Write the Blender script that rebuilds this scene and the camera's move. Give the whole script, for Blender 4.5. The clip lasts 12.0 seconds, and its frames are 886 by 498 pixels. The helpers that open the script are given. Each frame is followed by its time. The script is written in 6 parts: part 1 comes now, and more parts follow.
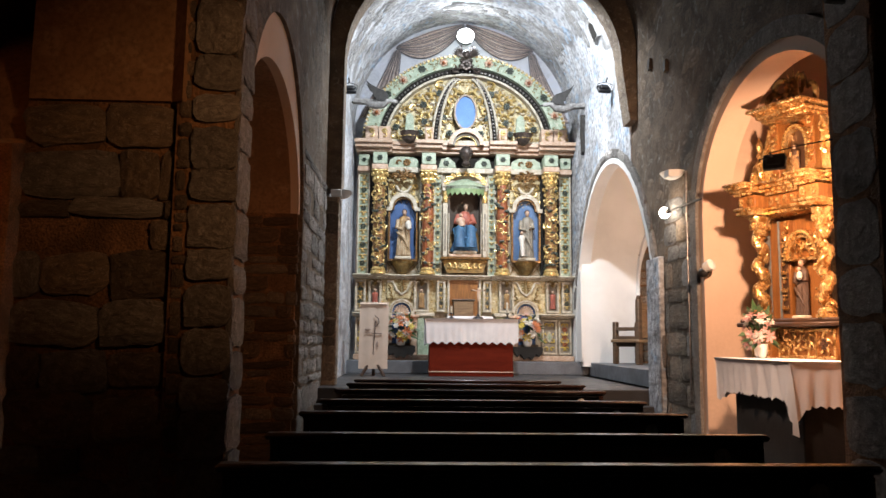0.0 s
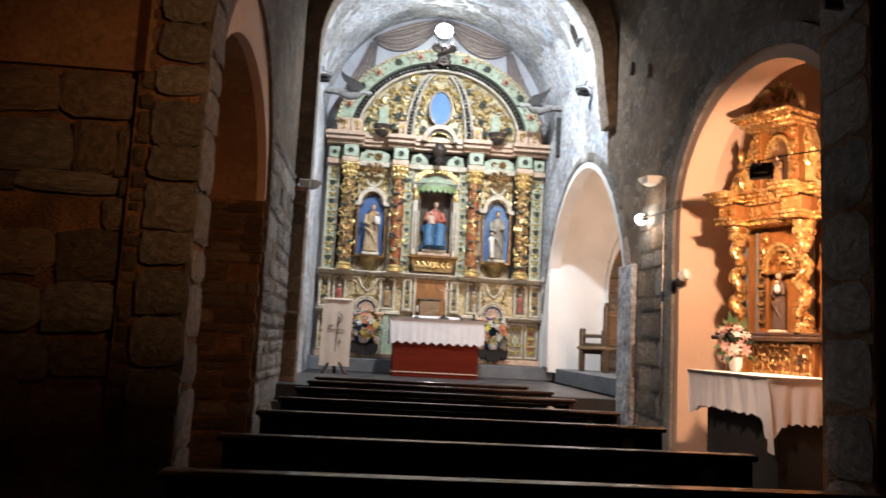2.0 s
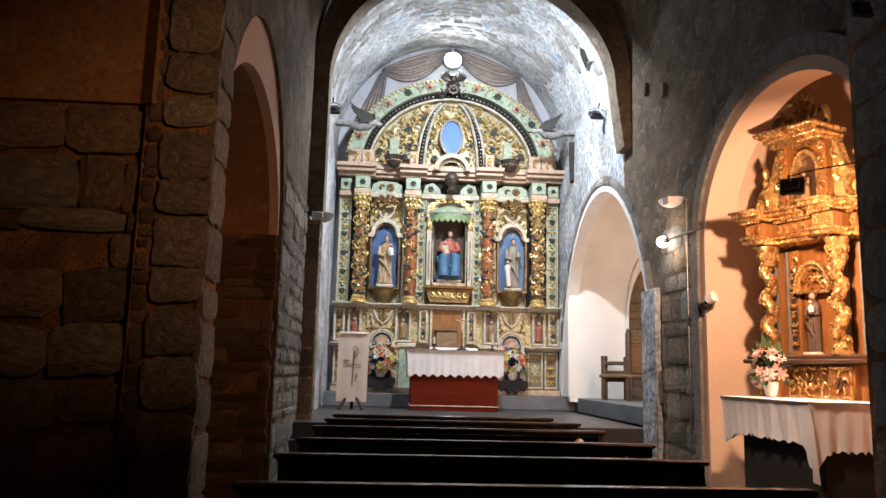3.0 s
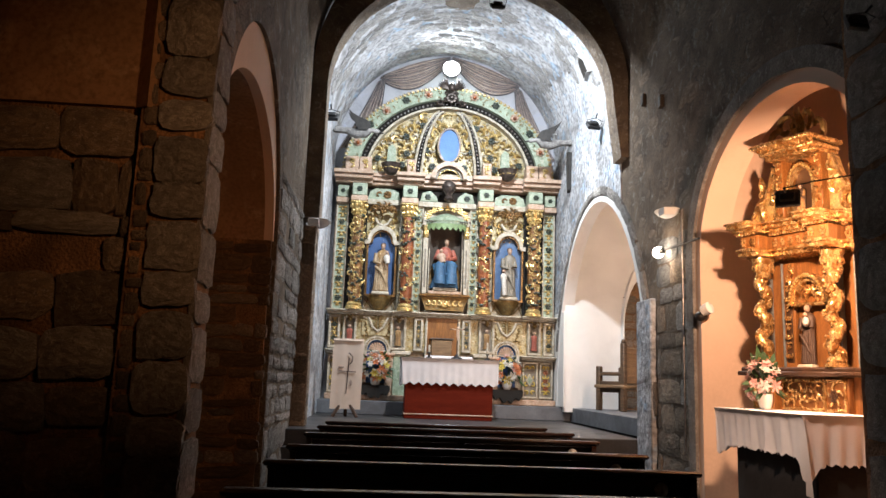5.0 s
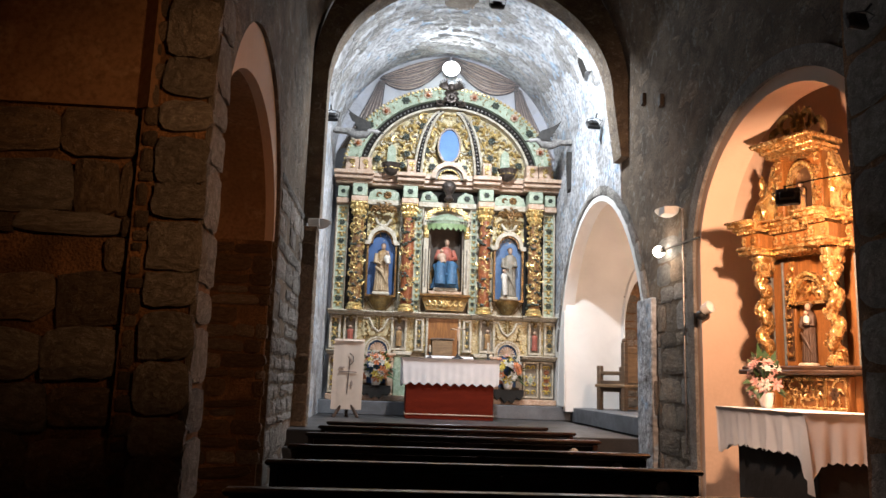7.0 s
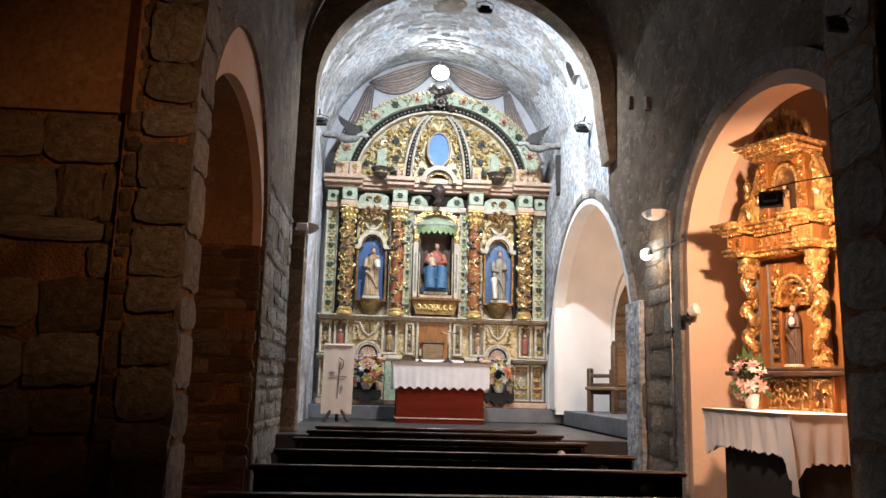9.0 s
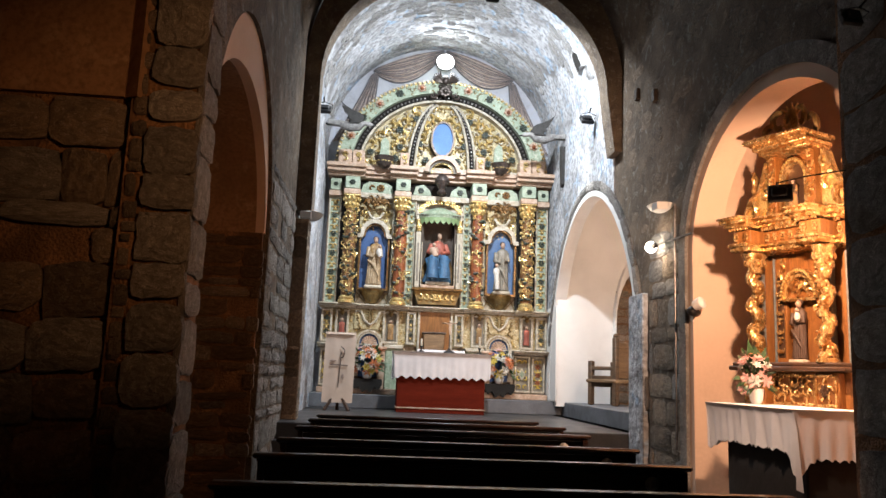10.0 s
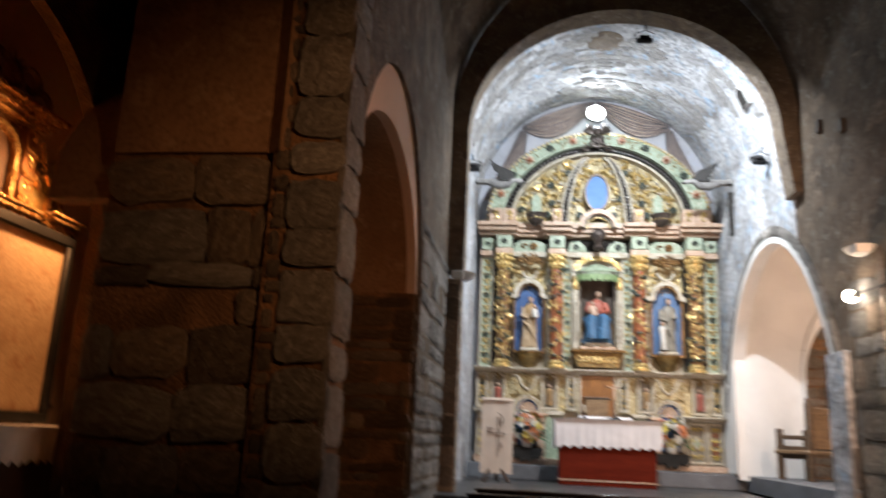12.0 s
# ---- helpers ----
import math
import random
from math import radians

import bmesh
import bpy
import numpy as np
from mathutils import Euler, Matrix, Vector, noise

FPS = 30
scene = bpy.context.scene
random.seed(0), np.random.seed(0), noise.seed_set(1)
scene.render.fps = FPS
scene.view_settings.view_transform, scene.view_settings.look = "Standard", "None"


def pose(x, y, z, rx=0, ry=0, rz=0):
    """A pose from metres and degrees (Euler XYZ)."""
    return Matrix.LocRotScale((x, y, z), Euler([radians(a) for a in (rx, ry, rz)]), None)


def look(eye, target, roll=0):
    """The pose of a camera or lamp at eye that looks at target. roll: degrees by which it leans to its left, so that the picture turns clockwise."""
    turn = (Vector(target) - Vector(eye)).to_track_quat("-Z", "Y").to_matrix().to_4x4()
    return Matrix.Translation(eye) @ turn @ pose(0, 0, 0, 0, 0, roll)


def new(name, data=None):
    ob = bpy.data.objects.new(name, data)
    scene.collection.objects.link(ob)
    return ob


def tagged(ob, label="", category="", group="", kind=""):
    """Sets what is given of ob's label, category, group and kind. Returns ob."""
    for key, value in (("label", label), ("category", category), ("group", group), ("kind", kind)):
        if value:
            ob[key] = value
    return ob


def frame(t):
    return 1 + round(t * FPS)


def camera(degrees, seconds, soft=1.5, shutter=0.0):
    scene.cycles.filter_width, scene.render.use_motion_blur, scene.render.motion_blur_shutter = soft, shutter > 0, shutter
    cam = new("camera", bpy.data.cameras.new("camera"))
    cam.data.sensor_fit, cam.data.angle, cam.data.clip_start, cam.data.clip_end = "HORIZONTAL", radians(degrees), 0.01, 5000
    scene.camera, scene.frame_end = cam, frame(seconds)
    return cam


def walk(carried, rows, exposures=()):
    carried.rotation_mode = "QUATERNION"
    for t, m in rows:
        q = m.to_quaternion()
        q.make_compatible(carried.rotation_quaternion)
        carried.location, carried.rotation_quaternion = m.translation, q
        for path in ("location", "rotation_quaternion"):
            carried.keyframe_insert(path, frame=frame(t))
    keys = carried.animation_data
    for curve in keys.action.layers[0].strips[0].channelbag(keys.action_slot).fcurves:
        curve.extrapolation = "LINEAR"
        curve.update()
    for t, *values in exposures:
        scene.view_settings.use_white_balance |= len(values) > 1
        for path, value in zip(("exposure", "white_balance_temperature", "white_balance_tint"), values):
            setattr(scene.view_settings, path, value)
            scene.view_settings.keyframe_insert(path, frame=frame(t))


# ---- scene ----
cam = camera(60.0, 12.0, shutter=0.8)
PATH = [
    (0, (-1.188, -0.257, 1.321), (-1.111, 1.727, 1.559), 0.6),
    (0.5, (-1.177, -0.236, 1.324), (-1.138, 1.75, 1.559), 0.5),
    (1, (-1.149, -0.194, 1.325), (-1.16, 1.792, 1.558), 1.1),
    (1.5, (-1.147, -0.131, 1.326), (-1.103, 1.851, 1.591), 2.9),
    (2, (-1.235, 0.022, 1.321), (-1.067, 2.0, 1.562), 3.0),
    (2.5, (-1.274, 0.143, 1.33), (-1.036, 2.107, 1.629), 1.7),
    (3, (-1.271, 0.227, 1.332), (-1.138, 2.197, 1.651), 1.4),
    (5, (-1.251, 0.239, 1.328), (-1.112, 2.205, 1.669), 2.1),
    (5.5, (-1.244, 0.238, 1.332), (-1.137, 2.206, 1.671), 2.3),
    (6, (-1.253, 0.25, 1.328), (-1.15, 2.214, 1.692), 2.4),
    (6.5, (-1.252, 0.238, 1.32), (-1.185, 2.207, 1.662), 2.8),
    (7, (-1.257, 0.236, 1.322), (-1.118, 2.202, 1.664), 1.9),
    (9, (-1.206, 0.221, 1.322), (-1.049, 2.183, 1.674), 1.5),
    (9.5, (-1.258, 0.29, 1.322), (-1.094, 2.252, 1.676), 1.9),
    (10, (-1.241, 0.26, 1.324), (-1.084, 2.226, 1.651), 2.3),
    (10.5, (-1.24, 0.338, 1.333), (-1.08, 2.305, 1.657), 2.1),
    (11, (-1.224, 0.375, 1.348), (-1.152, 2.333, 1.752), 1.9),
    (11.5, (-1.224, 0.491, 1.347), (-1.289, 2.449, 1.749), 4.3),
    (12, (-1.279, 0.767, 1.354), (-1.521, 2.695, 1.827), 2.6),
]
walk(cam, [(t, look(eye, target, roll)) for t, eye, target, roll in PATH])
# ---- world and lights ----
world = bpy.data.worlds.new("night")
scene.world = world
world.use_nodes = True
world.node_tree.nodes["Background"].inputs[0].default_value = (0.05, 0.06, 0.08, 1)
world.node_tree.nodes["Background"].inputs[1].default_value = 0.02


def lamp(name, kind, m, power, colour, size=0.2, spread=180, cone=90, blend=0.5):
    d = bpy.data.lights.new(name, kind)
    d.energy, d.color = power, colour
    if kind == "AREA":
        d.shape, d.size, d.spread = "DISK", size, radians(spread)
    else:
        d.shadow_soft_size = size
    if kind == "SPOT":
        d.spot_size, d.spot_blend = radians(cone), blend
    ob = new(name, d)
    ob.matrix_world = m
    return ob


COOL, WARM, AMBER = (0.88, 0.94, 1.0), (1.0, 0.78, 0.55), (1.0, 0.52, 0.22)
CX = -0.25
lamp("apse_light", "AREA", look((0.1, 10.2, 6.4), (-0.1, 14.0, 2.0)), 350, COOL, 0.2)
lamp("flood_light", "AREA", look((-2.02, 11.45, 5.1), (-0.6, 13.6, 0.8)), 18, COOL, 0.12, 110)
lamp("flood_light", "AREA", look((1.5, 11.1, 5.08), (0.0, 13.6, 0.8)), 20, COOL, 0.12, 110)
lamp("round_lamp_light", "AREA", look((CX, 13.9, 7.2), (CX, 9.5, 4.2)), 62, COOL, 0.3)
lamp("bulb_light", "POINT", pose(1.58, 8.3, 2.8), 8, (1.0, 0.76, 0.55), 0.07)
lamp("recess_light", "POINT", pose(2.3, 9.3, 3.2), 175, (1.0, 0.72, 0.54), 0.08)
lamp("chapel_light", "SPOT", look((1.545, 5.313, 2.64), (2.45, 6.6, 1.75)), 380, (1.0, 0.59, 0.37), 0.04, cone=160, blend=0.5)
# Unseen spot in mid nave, added to brighten the side altar cloth.
lamp("pilaster_light", "SPOT", look((-0.2, 4.2, 3.4), (1.85, 6.05, 1.1)), 430, (1.0, 0.7, 0.55), 0.05, cone=36, blend=0.9)
lamp("side_chapel_light", "SPOT", look((-4.36, 5.62, 3.08), (-4.9, 5.0, 2.35)), 120, (1.0, 0.46, 0.17), 0.06, cone=140, blend=0.5)
# Unseen amber spot in mid-air, added to light the left pier and passage.
lamp("nave_spot_light", "SPOT", look((0.1, 1.4, 3.2), (-2.5, 5.4, 2.45)), 180, (1.0, 0.48, 0.2), 0.1, cone=44, blend=1.0)


# ---- geometry helpers ----
class Geo:
    """Points and faces of one mesh."""

    def __init__(self):
        self.v, self.f = [], []

    def add(self, verts, faces, m=None):
        n = len(self.v)
        self.v += [tuple(m @ Vector(p)) for p in verts] if m else [tuple(p) for p in verts]
        self.f += [tuple(n + i for i in face) for face in faces]
        return self

    def box(self, c, s, b=0.0, m=None):
        h = [max(v / 2, 1e-4) for v in s]
        b = min(b, *(v * 0.8 for v in h))
        if b <= 0:
            vs = [(c[0] + i * h[0], c[1] + j * h[1], c[2] + k * h[2]) for i in (-1, 1) for j in (-1, 1) for k in (-1, 1)]
            return self.add(vs, [(0, 1, 3, 2), (4, 6, 7, 5), (0, 4, 5, 1), (2, 3, 7, 6), (0, 2, 6, 4), (1, 5, 7, 3)], m)
        vs, ix = [], {}
        for i in (-1, 1):
            for j in (-1, 1):
                for k in (-1, 1):
                    for a in range(3):
                        sg = (i, j, k)
                        ix[i, j, k, a] = len(vs)
                        vs.append([c[q] + sg[q] * (h[q] - (0 if q == a else b)) for q in range(3)])
        fs = []
        for a in range(3):
            p, q = (a + 1) % 3, (a + 2) % 3
            for sg in (-1, 1):
                ring = []
                for u, w in ((-1, -1), (1, -1), (1, 1), (-1, 1)):
                    key = [0, 0, 0]
                    key[a], key[p], key[q] = sg, u, w
                    ring.append(ix[(*key, a)])
                fs.append(ring)
            for u in (-1, 1):
                for w in (-1, 1):
                    k0, k1 = [0, 0, 0], [0, 0, 0]
                    k0[p] = k1[p] = u
                    k0[q] = k1[q] = w
                    k0[a], k1[a] = -1, 1
                    fs.append((ix[(*k0, p)], ix[(*k1, p)], ix[(*k1, q)], ix[(*k0, q)]))
        for i in (-1, 1):
            for j in (-1, 1):
                for k in (-1, 1):
                    fs.append([ix[i, j, k, a] for a in range(3)])
        return self.add(vs, fs, m)

    def lathe(self, profile, n=16, m=None, arc=2 * math.pi, sx=1.0, sy=1.0):
        """profile: (radius, height) from bottom to top, round z."""
        full = arc > 6.28
        cols = n if full else n + 1
        vs = [(r * math.cos(arc * i / n) * sx, r * math.sin(arc * i / n) * sy, z) for r, z in profile for i in range(cols)]
        fs = []
        for j in range(len(profile) - 1):
            for i in range(n):
                a, b = j * cols + i, j * cols + (i + 1) % cols
                fs.append((a, b, b + cols, a + cols))
        if full:
            fs += [tuple(range(cols))[::-1], tuple(range((len(profile) - 1) * cols, len(profile) * cols))]
        return self.add(vs, fs, m)

    def tube(self, pts, r, n=6, m=None):
        """A tube along points; r is one radius or one a point."""
        pts = [Vector(p) for p in pts]
        rs = r if isinstance(r, (list, tuple)) else [r] * len(pts)
        vs, fs, side = [], [], None
        for i, p in enumerate(pts):
            d = (pts[min(i + 1, len(pts) - 1)] - pts[max(i - 1, 0)]).normalized()
            if side is None:
                side = d.orthogonal().normalized()
            side = (side - d * side.dot(d)).normalized()
            up = d.cross(side)
            vs += [p + (side * math.cos(a) + up * math.sin(a)) * rs[i] for a in (2 * math.pi * k / n for k in range(n))]
        for i in range(len(pts) - 1):
            for k in range(n):
                a, b = i * n + k, i * n + (k + 1) % n
                fs.append((a, b, b + n, a + n))
        fs += [tuple(range(n))[::-1], tuple(range((len(pts) - 1) * n, len(pts) * n))]
        return self.add(vs, fs, m)

    def ball(self, c, s, n=8, k=5, m=None):
        prof = [(math.sin(math.pi * i / k), -math.cos(math.pi * i / k)) for i in range(k + 1)]
        prof[0], prof[-1] = (0.02, -1), (0.02, 1)
        s = s if isinstance(s, (tuple, list)) else (s, s, s)
        mm = Matrix.Translation(c) @ Matrix.Diagonal((*s, 1))
        return self.lathe(prof, n, m @ mm if m else mm)

    def sheet(self, rows, closed=False):
        """A grid of points, as rows of equal length."""
        n = len(rows[0])
        fs = [(j * n + i, j * n + i + 1, (j + 1) * n + i + 1, (j + 1) * n + i) for j in range(len(rows) - 1) for i in range(n - 1)]
        if closed:
            fs += [(j * n + n - 1, j * n, (j + 1) * n, (j + 1) * n + n - 1) for j in range(len(rows) - 1)]
        return self.add([p for r in rows for p in r], fs)

    def prism(self, outline, d0, d1, axis="y", m=None):
        """A flat outline of (a, b), thick from d0 to d1 along an axis."""
        put = {"y": lambda a, b, d: (a, d, b), "x": lambda a, b, d: (d, a, b), "z": lambda a, b, d: (a, b, d)}[axis]
        n = len(outline)
        vs = [put(a, b, d) for d in (d0, d1) for a, b in outline]
        fs = [tuple(range(n))[::-1], tuple(range(n, 2 * n))] + [(i, (i + 1) % n, n + (i + 1) % n, n + i) for i in range(n)]
        return self.add(vs, fs, m)

    def ring(self, inner, outer, d0, d1, axis="y", closed=False):
        """A band between two lines of (a, b), thick from d0 to d1 along an axis."""
        put = {"y": lambda a, b, d: (a, d, b), "x": lambda a, b, d: (d, a, b)}[axis]
        n = len(inner)
        vs = [put(*p, d) for d in (d0, d1) for line in (inner, outer) for p in line]
        fs = []
        for i in range(n if closed else n - 1):
            j = (i + 1) % n
            fs += [(i, j, n + j, n + i), (2 * n + i, 3 * n + i, 3 * n + j, 2 * n + j), (i, 2 * n + i, 2 * n + j, j), (n + i, n + j, 3 * n + j, 3 * n + i)]
        if not closed:
            fs += [(0, n, 3 * n, 2 * n), (n - 1, 3 * n - 1, 4 * n - 1, 2 * n - 1)]
        return self.add(vs, fs)


def mesh_of(name, geo, material, smooth=True, angle=40):
    me = bpy.data.meshes.new(name)
    me.from_pydata(geo.v, [], geo.f)
    bm = bmesh.new()
    bm.from_mesh(me)
    bmesh.ops.recalc_face_normals(bm, faces=bm.faces)
    if smooth:
        lim = radians(angle)
        for f in bm.faces:
            f.smooth = True
        for e in bm.edges:
            e.smooth = len(e.link_faces) == 2 and e.calc_face_angle(0) < lim
    bm.to_mesh(me)
    bm.free()
    me.materials.append(material)
    return me


def part(name, geo, material=None, parent=None, label="", smooth=True, angle=40):
    ob = new(name, mesh_of(name, geo, material, smooth, angle) if isinstance(geo, Geo) else geo)
    if parent:
        ob.parent = parent
    if label:
        tagged(ob, label)
    if name in ("carving", "crest", "vine", "beading", "leaf_spray", "dentil_course"):
        tagged(ob, kind="stuff")
    return ob


def thing(name, label, category, group="", at=(0, 0, 0), rz=0):
    ob = new(name)
    ob.empty_display_size = 0.1
    ob.matrix_world = pose(*at, 0, 0, rz)
    return tagged(ob, label, category, group)


def structure(name, geo, material, label="", smooth=True, category="structure"):
    return tagged(part(name, geo, material, None, "", smooth), label, category, "", "structure")


def arc_line(c, w, base, rise, n=24, a0=0.0, a1=math.pi):
    return [(c - w * math.cos(a0 + (a1 - a0) * i / n), base + rise * math.sin(a0 + (a1 - a0) * i / n)) for i in range(n + 1)]


# ---- materials ----
def material(name, base, rough=0.7, metal=0.0, dark=None, scale=6.0, fine=60.0, bump=0.15, spread=(0.35, 0.7), each=0.0, coat=0.0, third=None, dist=0.01, stretch=None, joints=None, calm=False):
    """A surface: two colours mixed by coarse and fine grain, with relief. each: how much single pieces differ."""
    m = bpy.data.materials.new(name)
    m.use_nodes = True
    nt = m.node_tree
    b = nt.nodes["Principled BSDF"]
    L = nt.links.new
    b.inputs["Roughness"].default_value, b.inputs["Metallic"].default_value = rough, metal
    b.inputs["Coat Weight"].default_value = coat
    tc = nt.nodes.new("ShaderNodeTexCoord")
    src = tc.outputs["Object"]
    if stretch:
        mp = nt.nodes.new("ShaderNodeMapping")
        mp.inputs["Scale"].default_value = stretch
        L(src, mp.inputs["Vector"])
        src = mp.outputs["Vector"]

    def grain(s, detail, d=0.0):
        n = nt.nodes.new("ShaderNodeTexNoise")
        n.inputs["Scale"].default_value, n.inputs["Detail"].default_value, n.inputs["Distortion"].default_value = s, detail, d
        L(src, n.inputs["Vector"])
        return n.outputs["Fac"]

    def mix(fac, a, c):
        x = nt.nodes.new("ShaderNodeMix")
        x.data_type = "RGBA"
        L(fac, x.inputs["Factor"])
        for slot, v in ((6, a), (7, c)):
            if isinstance(v, tuple):
                x.inputs[slot].default_value = (*v, 1)
            else:
                L(v, x.inputs[slot])
        return x.outputs[2]

    def ramp(fac, lo, hi):
        r = nt.nodes.new("ShaderNodeMapRange")
        r.inputs[1].default_value, r.inputs[2].default_value = lo, hi
        L(fac, r.inputs[0])
        return r.outputs[0]

    dark = dark or tuple(v * 0.6 for v in base)
    big, small = grain(scale, 6, 0.6), grain(fine, 4)
    col = mix(ramp(big, *spread), dark, base)
    if third:
        col = mix(ramp(grain(scale * 2.3, 5, 1.2), 0.55, 0.7), col, third)
    col = mix(ramp(small, 0.25, 0.6), tuple(v * (0.97 if calm else 0.75) for v in (base if calm else dark)), col)
    rough_joint = None
    if joints:
        mp2 = nt.nodes.new("ShaderNodeMapping")
        mp2.inputs["Scale"].default_value = joints[:3]
        wob = nt.nodes.new("ShaderNodeMix")
        wob.data_type, wob.blend_type = "RGBA", "ADD"
        wob.inputs["Factor"].default_value = 0.35
        wn = nt.nodes.new("ShaderNodeTexNoise")
        wn.inputs["Scale"].default_value = 2.5
        L(tc.outputs["Object"], wn.inputs["Vector"])
        L(tc.outputs["Object"], wob.inputs[6])
        L(wn.outputs["Color"], wob.inputs[7])
        L(wob.outputs[2], mp2.inputs["Vector"])
        vo = nt.nodes.new("ShaderNodeTexVoronoi")
        vo.feature = "DISTANCE_TO_EDGE"
        L(mp2.outputs["Vector"], vo.inputs["Vector"])
        gate = ramp(grain(0.9, 4), 0.44, 0.54)
        edge = ramp(vo.outputs["Distance"], 0.0, 0.05)
        mx = nt.nodes.new("ShaderNodeMath")
        mx.operation = "MAXIMUM"
        L(edge, mx.inputs[0])
        L(gate, mx.inputs[1])
        rough_joint = mx.outputs[0]
        col = mix(rough_joint, joints[3], col)
    if each:
        oi = nt.nodes.new("ShaderNodeObjectInfo")
        hs = nt.nodes.new("ShaderNodeHueSaturation")
        L(ramp(oi.outputs["Random"], 0, 1), hs.inputs["Value"])
        rr = hs.inputs["Value"].links[0].from_node
        rr.inputs[3].default_value, rr.inputs[4].default_value = 1 - each, 1 + each
        L(col, hs.inputs["Color"])
        col = hs.outputs["Color"]
    L(col, b.inputs["Base Color"])
    rg = ramp(big, 0, 1)
    rg.node.inputs[3].default_value, rg.node.inputs[4].default_value = min(1, rough + 0.12), max(0.02, rough - 0.12)
    L(rg, b.inputs["Roughness"])
    if bump:
        add = nt.nodes.new("ShaderNodeMath")
        add.operation = "MULTIPLY_ADD"
        L(small, add.inputs[0])
        add.inputs[1].default_value = 0.35
        L(big, add.inputs[2])
        bp = nt.nodes.new("ShaderNodeBump")
        bp.inputs["Strength"].default_value, bp.inputs["Distance"].default_value = min(1, bump * 3), dist
        height = add.outputs[0]
        if rough_joint:
            ja = nt.nodes.new("ShaderNodeMath")
            ja.operation = "MULTIPLY_ADD"
            L(rough_joint, ja.inputs[0])
            ja.inputs[1].default_value = 0.9
            L(height, ja.inputs[2])
            height = ja.outputs[0]
        L(height, bp.inputs["Height"])
        L(bp.outputs["Normal"], b.inputs["Normal"])
    return m


def glow(name, colour, strength):
    m = bpy.data.materials.new(name)
    m.use_nodes = True
    b = m.node_tree.nodes["Principled BSDF"]
    b.inputs["Emission Color"].default_value, b.inputs["Emission Strength"].default_value = (*colour, 1), strength
    return m


STONE = material("brown_sandstone", (0.33, 0.25, 0.17), 0.9, dark=(0.16, 0.12, 0.09), scale=5, bump=0.3, each=0.4, third=(0.42, 0.36, 0.3), dist=0.045)
GREY_STONE = material("grey_granite", (0.36, 0.34, 0.31), 0.88, dark=(0.18, 0.16, 0.145), scale=5, bump=0.3, each=0.35, third=(0.46, 0.43, 0.4), dist=0.04)
MORTAR = material("lime_mortar", (0.4, 0.21, 0.1), 0.95, dark=(0.14, 0.075, 0.035), scale=4, bump=0.5, dist=0.05)
WALL = material("rubble_wall_render", (0.24, 0.172, 0.115), 0.92, dark=(0.1, 0.07, 0.046), scale=3, bump=0.35, third=(0.3, 0.27, 0.23), dist=0.03, joints=(2.0, 2.2, 4.6, (0.08, 0.065, 0.05)))
VAULT = material("weathered_vault_plaster", (0.55, 0.56, 0.59), 0.92, dark=(0.2, 0.195, 0.195), scale=1.7, fine=14, bump=0.8, third=(0.33, 0.46, 0.62), dist=0.08, spread=(0.3, 0.56))
VAULT_STONE = material("whitewashed_rough_stone", (0.56, 0.555, 0.55), 0.92, dark=(0.3, 0.285, 0.27), scale=3, fine=20, bump=0.4, third=(0.5, 0.55, 0.62), dist=0.05, each=0.18)
TYMPANUM = material("pale_fresco_plaster", (0.46, 0.47, 0.51), 0.92, dark=(0.33, 0.34, 0.38), scale=2.5, fine=30, bump=0.1, third=(0.42, 0.45, 0.56), calm=True)
PLASTER = material("ochre_plaster", (0.68, 0.5, 0.38), 0.9, dark=(0.58, 0.42, 0.31), scale=1.3, fine=30, bump=0.03, calm=True)
# Darker copy of the ochre plaster: the left side's shade is in its colour.
SHADED_PLASTER = material("shade_darkened_ochre_plaster", (0.38, 0.22, 0.12), 0.9, dark=(0.26, 0.145, 0.075), scale=1.6, fine=30, bump=0.05, third=(0.42, 0.27, 0.16))
WHITE_PLASTER = material("white_plaster", (0.78, 0.77, 0.75), 0.85, dark=(0.66, 0.65, 0.63), scale=2, bump=0.08, calm=True)
FLAGS = material("slate_floor", (0.06, 0.06, 0.062), 0.4, dark=(0.03, 0.03, 0.033), scale=3, bump=0.12, each=0.2)
BLUESTONE = material("blue_grey_stone", (0.17, 0.18, 0.2), 0.6, dark=(0.1, 0.105, 0.115), scale=4, bump=0.15)
DARK_STONE = material("dark_brown_fieldstone", (0.2, 0.125, 0.07), 0.92, dark=(0.09, 0.055, 0.03), scale=5, bump=0.3, each=0.3, dist=0.02)
PEW = material("dark_varnished_wood", (0.045, 0.02, 0.012), 0.3, dark=(0.02, 0.009, 0.006), scale=3, fine=40, bump=0.05, coat=0.25, stretch=(1, 8, 8))
RED_WOOD = material("reddish_mahogany", (0.13, 0.013, 0.003), 0.75, dark=(0.09, 0.008, 0.002), scale=2, bump=0.04, stretch=(1, 6, 6))
RED_WOOD.node_tree.nodes["Principled BSDF"].inputs["Specular IOR Level"].default_value = 0.12
OAK = material("worn_oak", (0.3, 0.19, 0.1), 0.5, dark=(0.15, 0.09, 0.045), scale=4, bump=0.1, stretch=(1, 1, 7))
DARK_WOOD = material("dark_wood", (0.08, 0.04, 0.022), 0.4, dark=(0.035, 0.018, 0.01), scale=4, bump=0.08)
CLOTH = material("white_linen", (0.68, 0.66, 0.67), 0.9, dark=(0.58, 0.56, 0.57), scale=6, fine=220, bump=0.05, dist=0.003, calm=True)
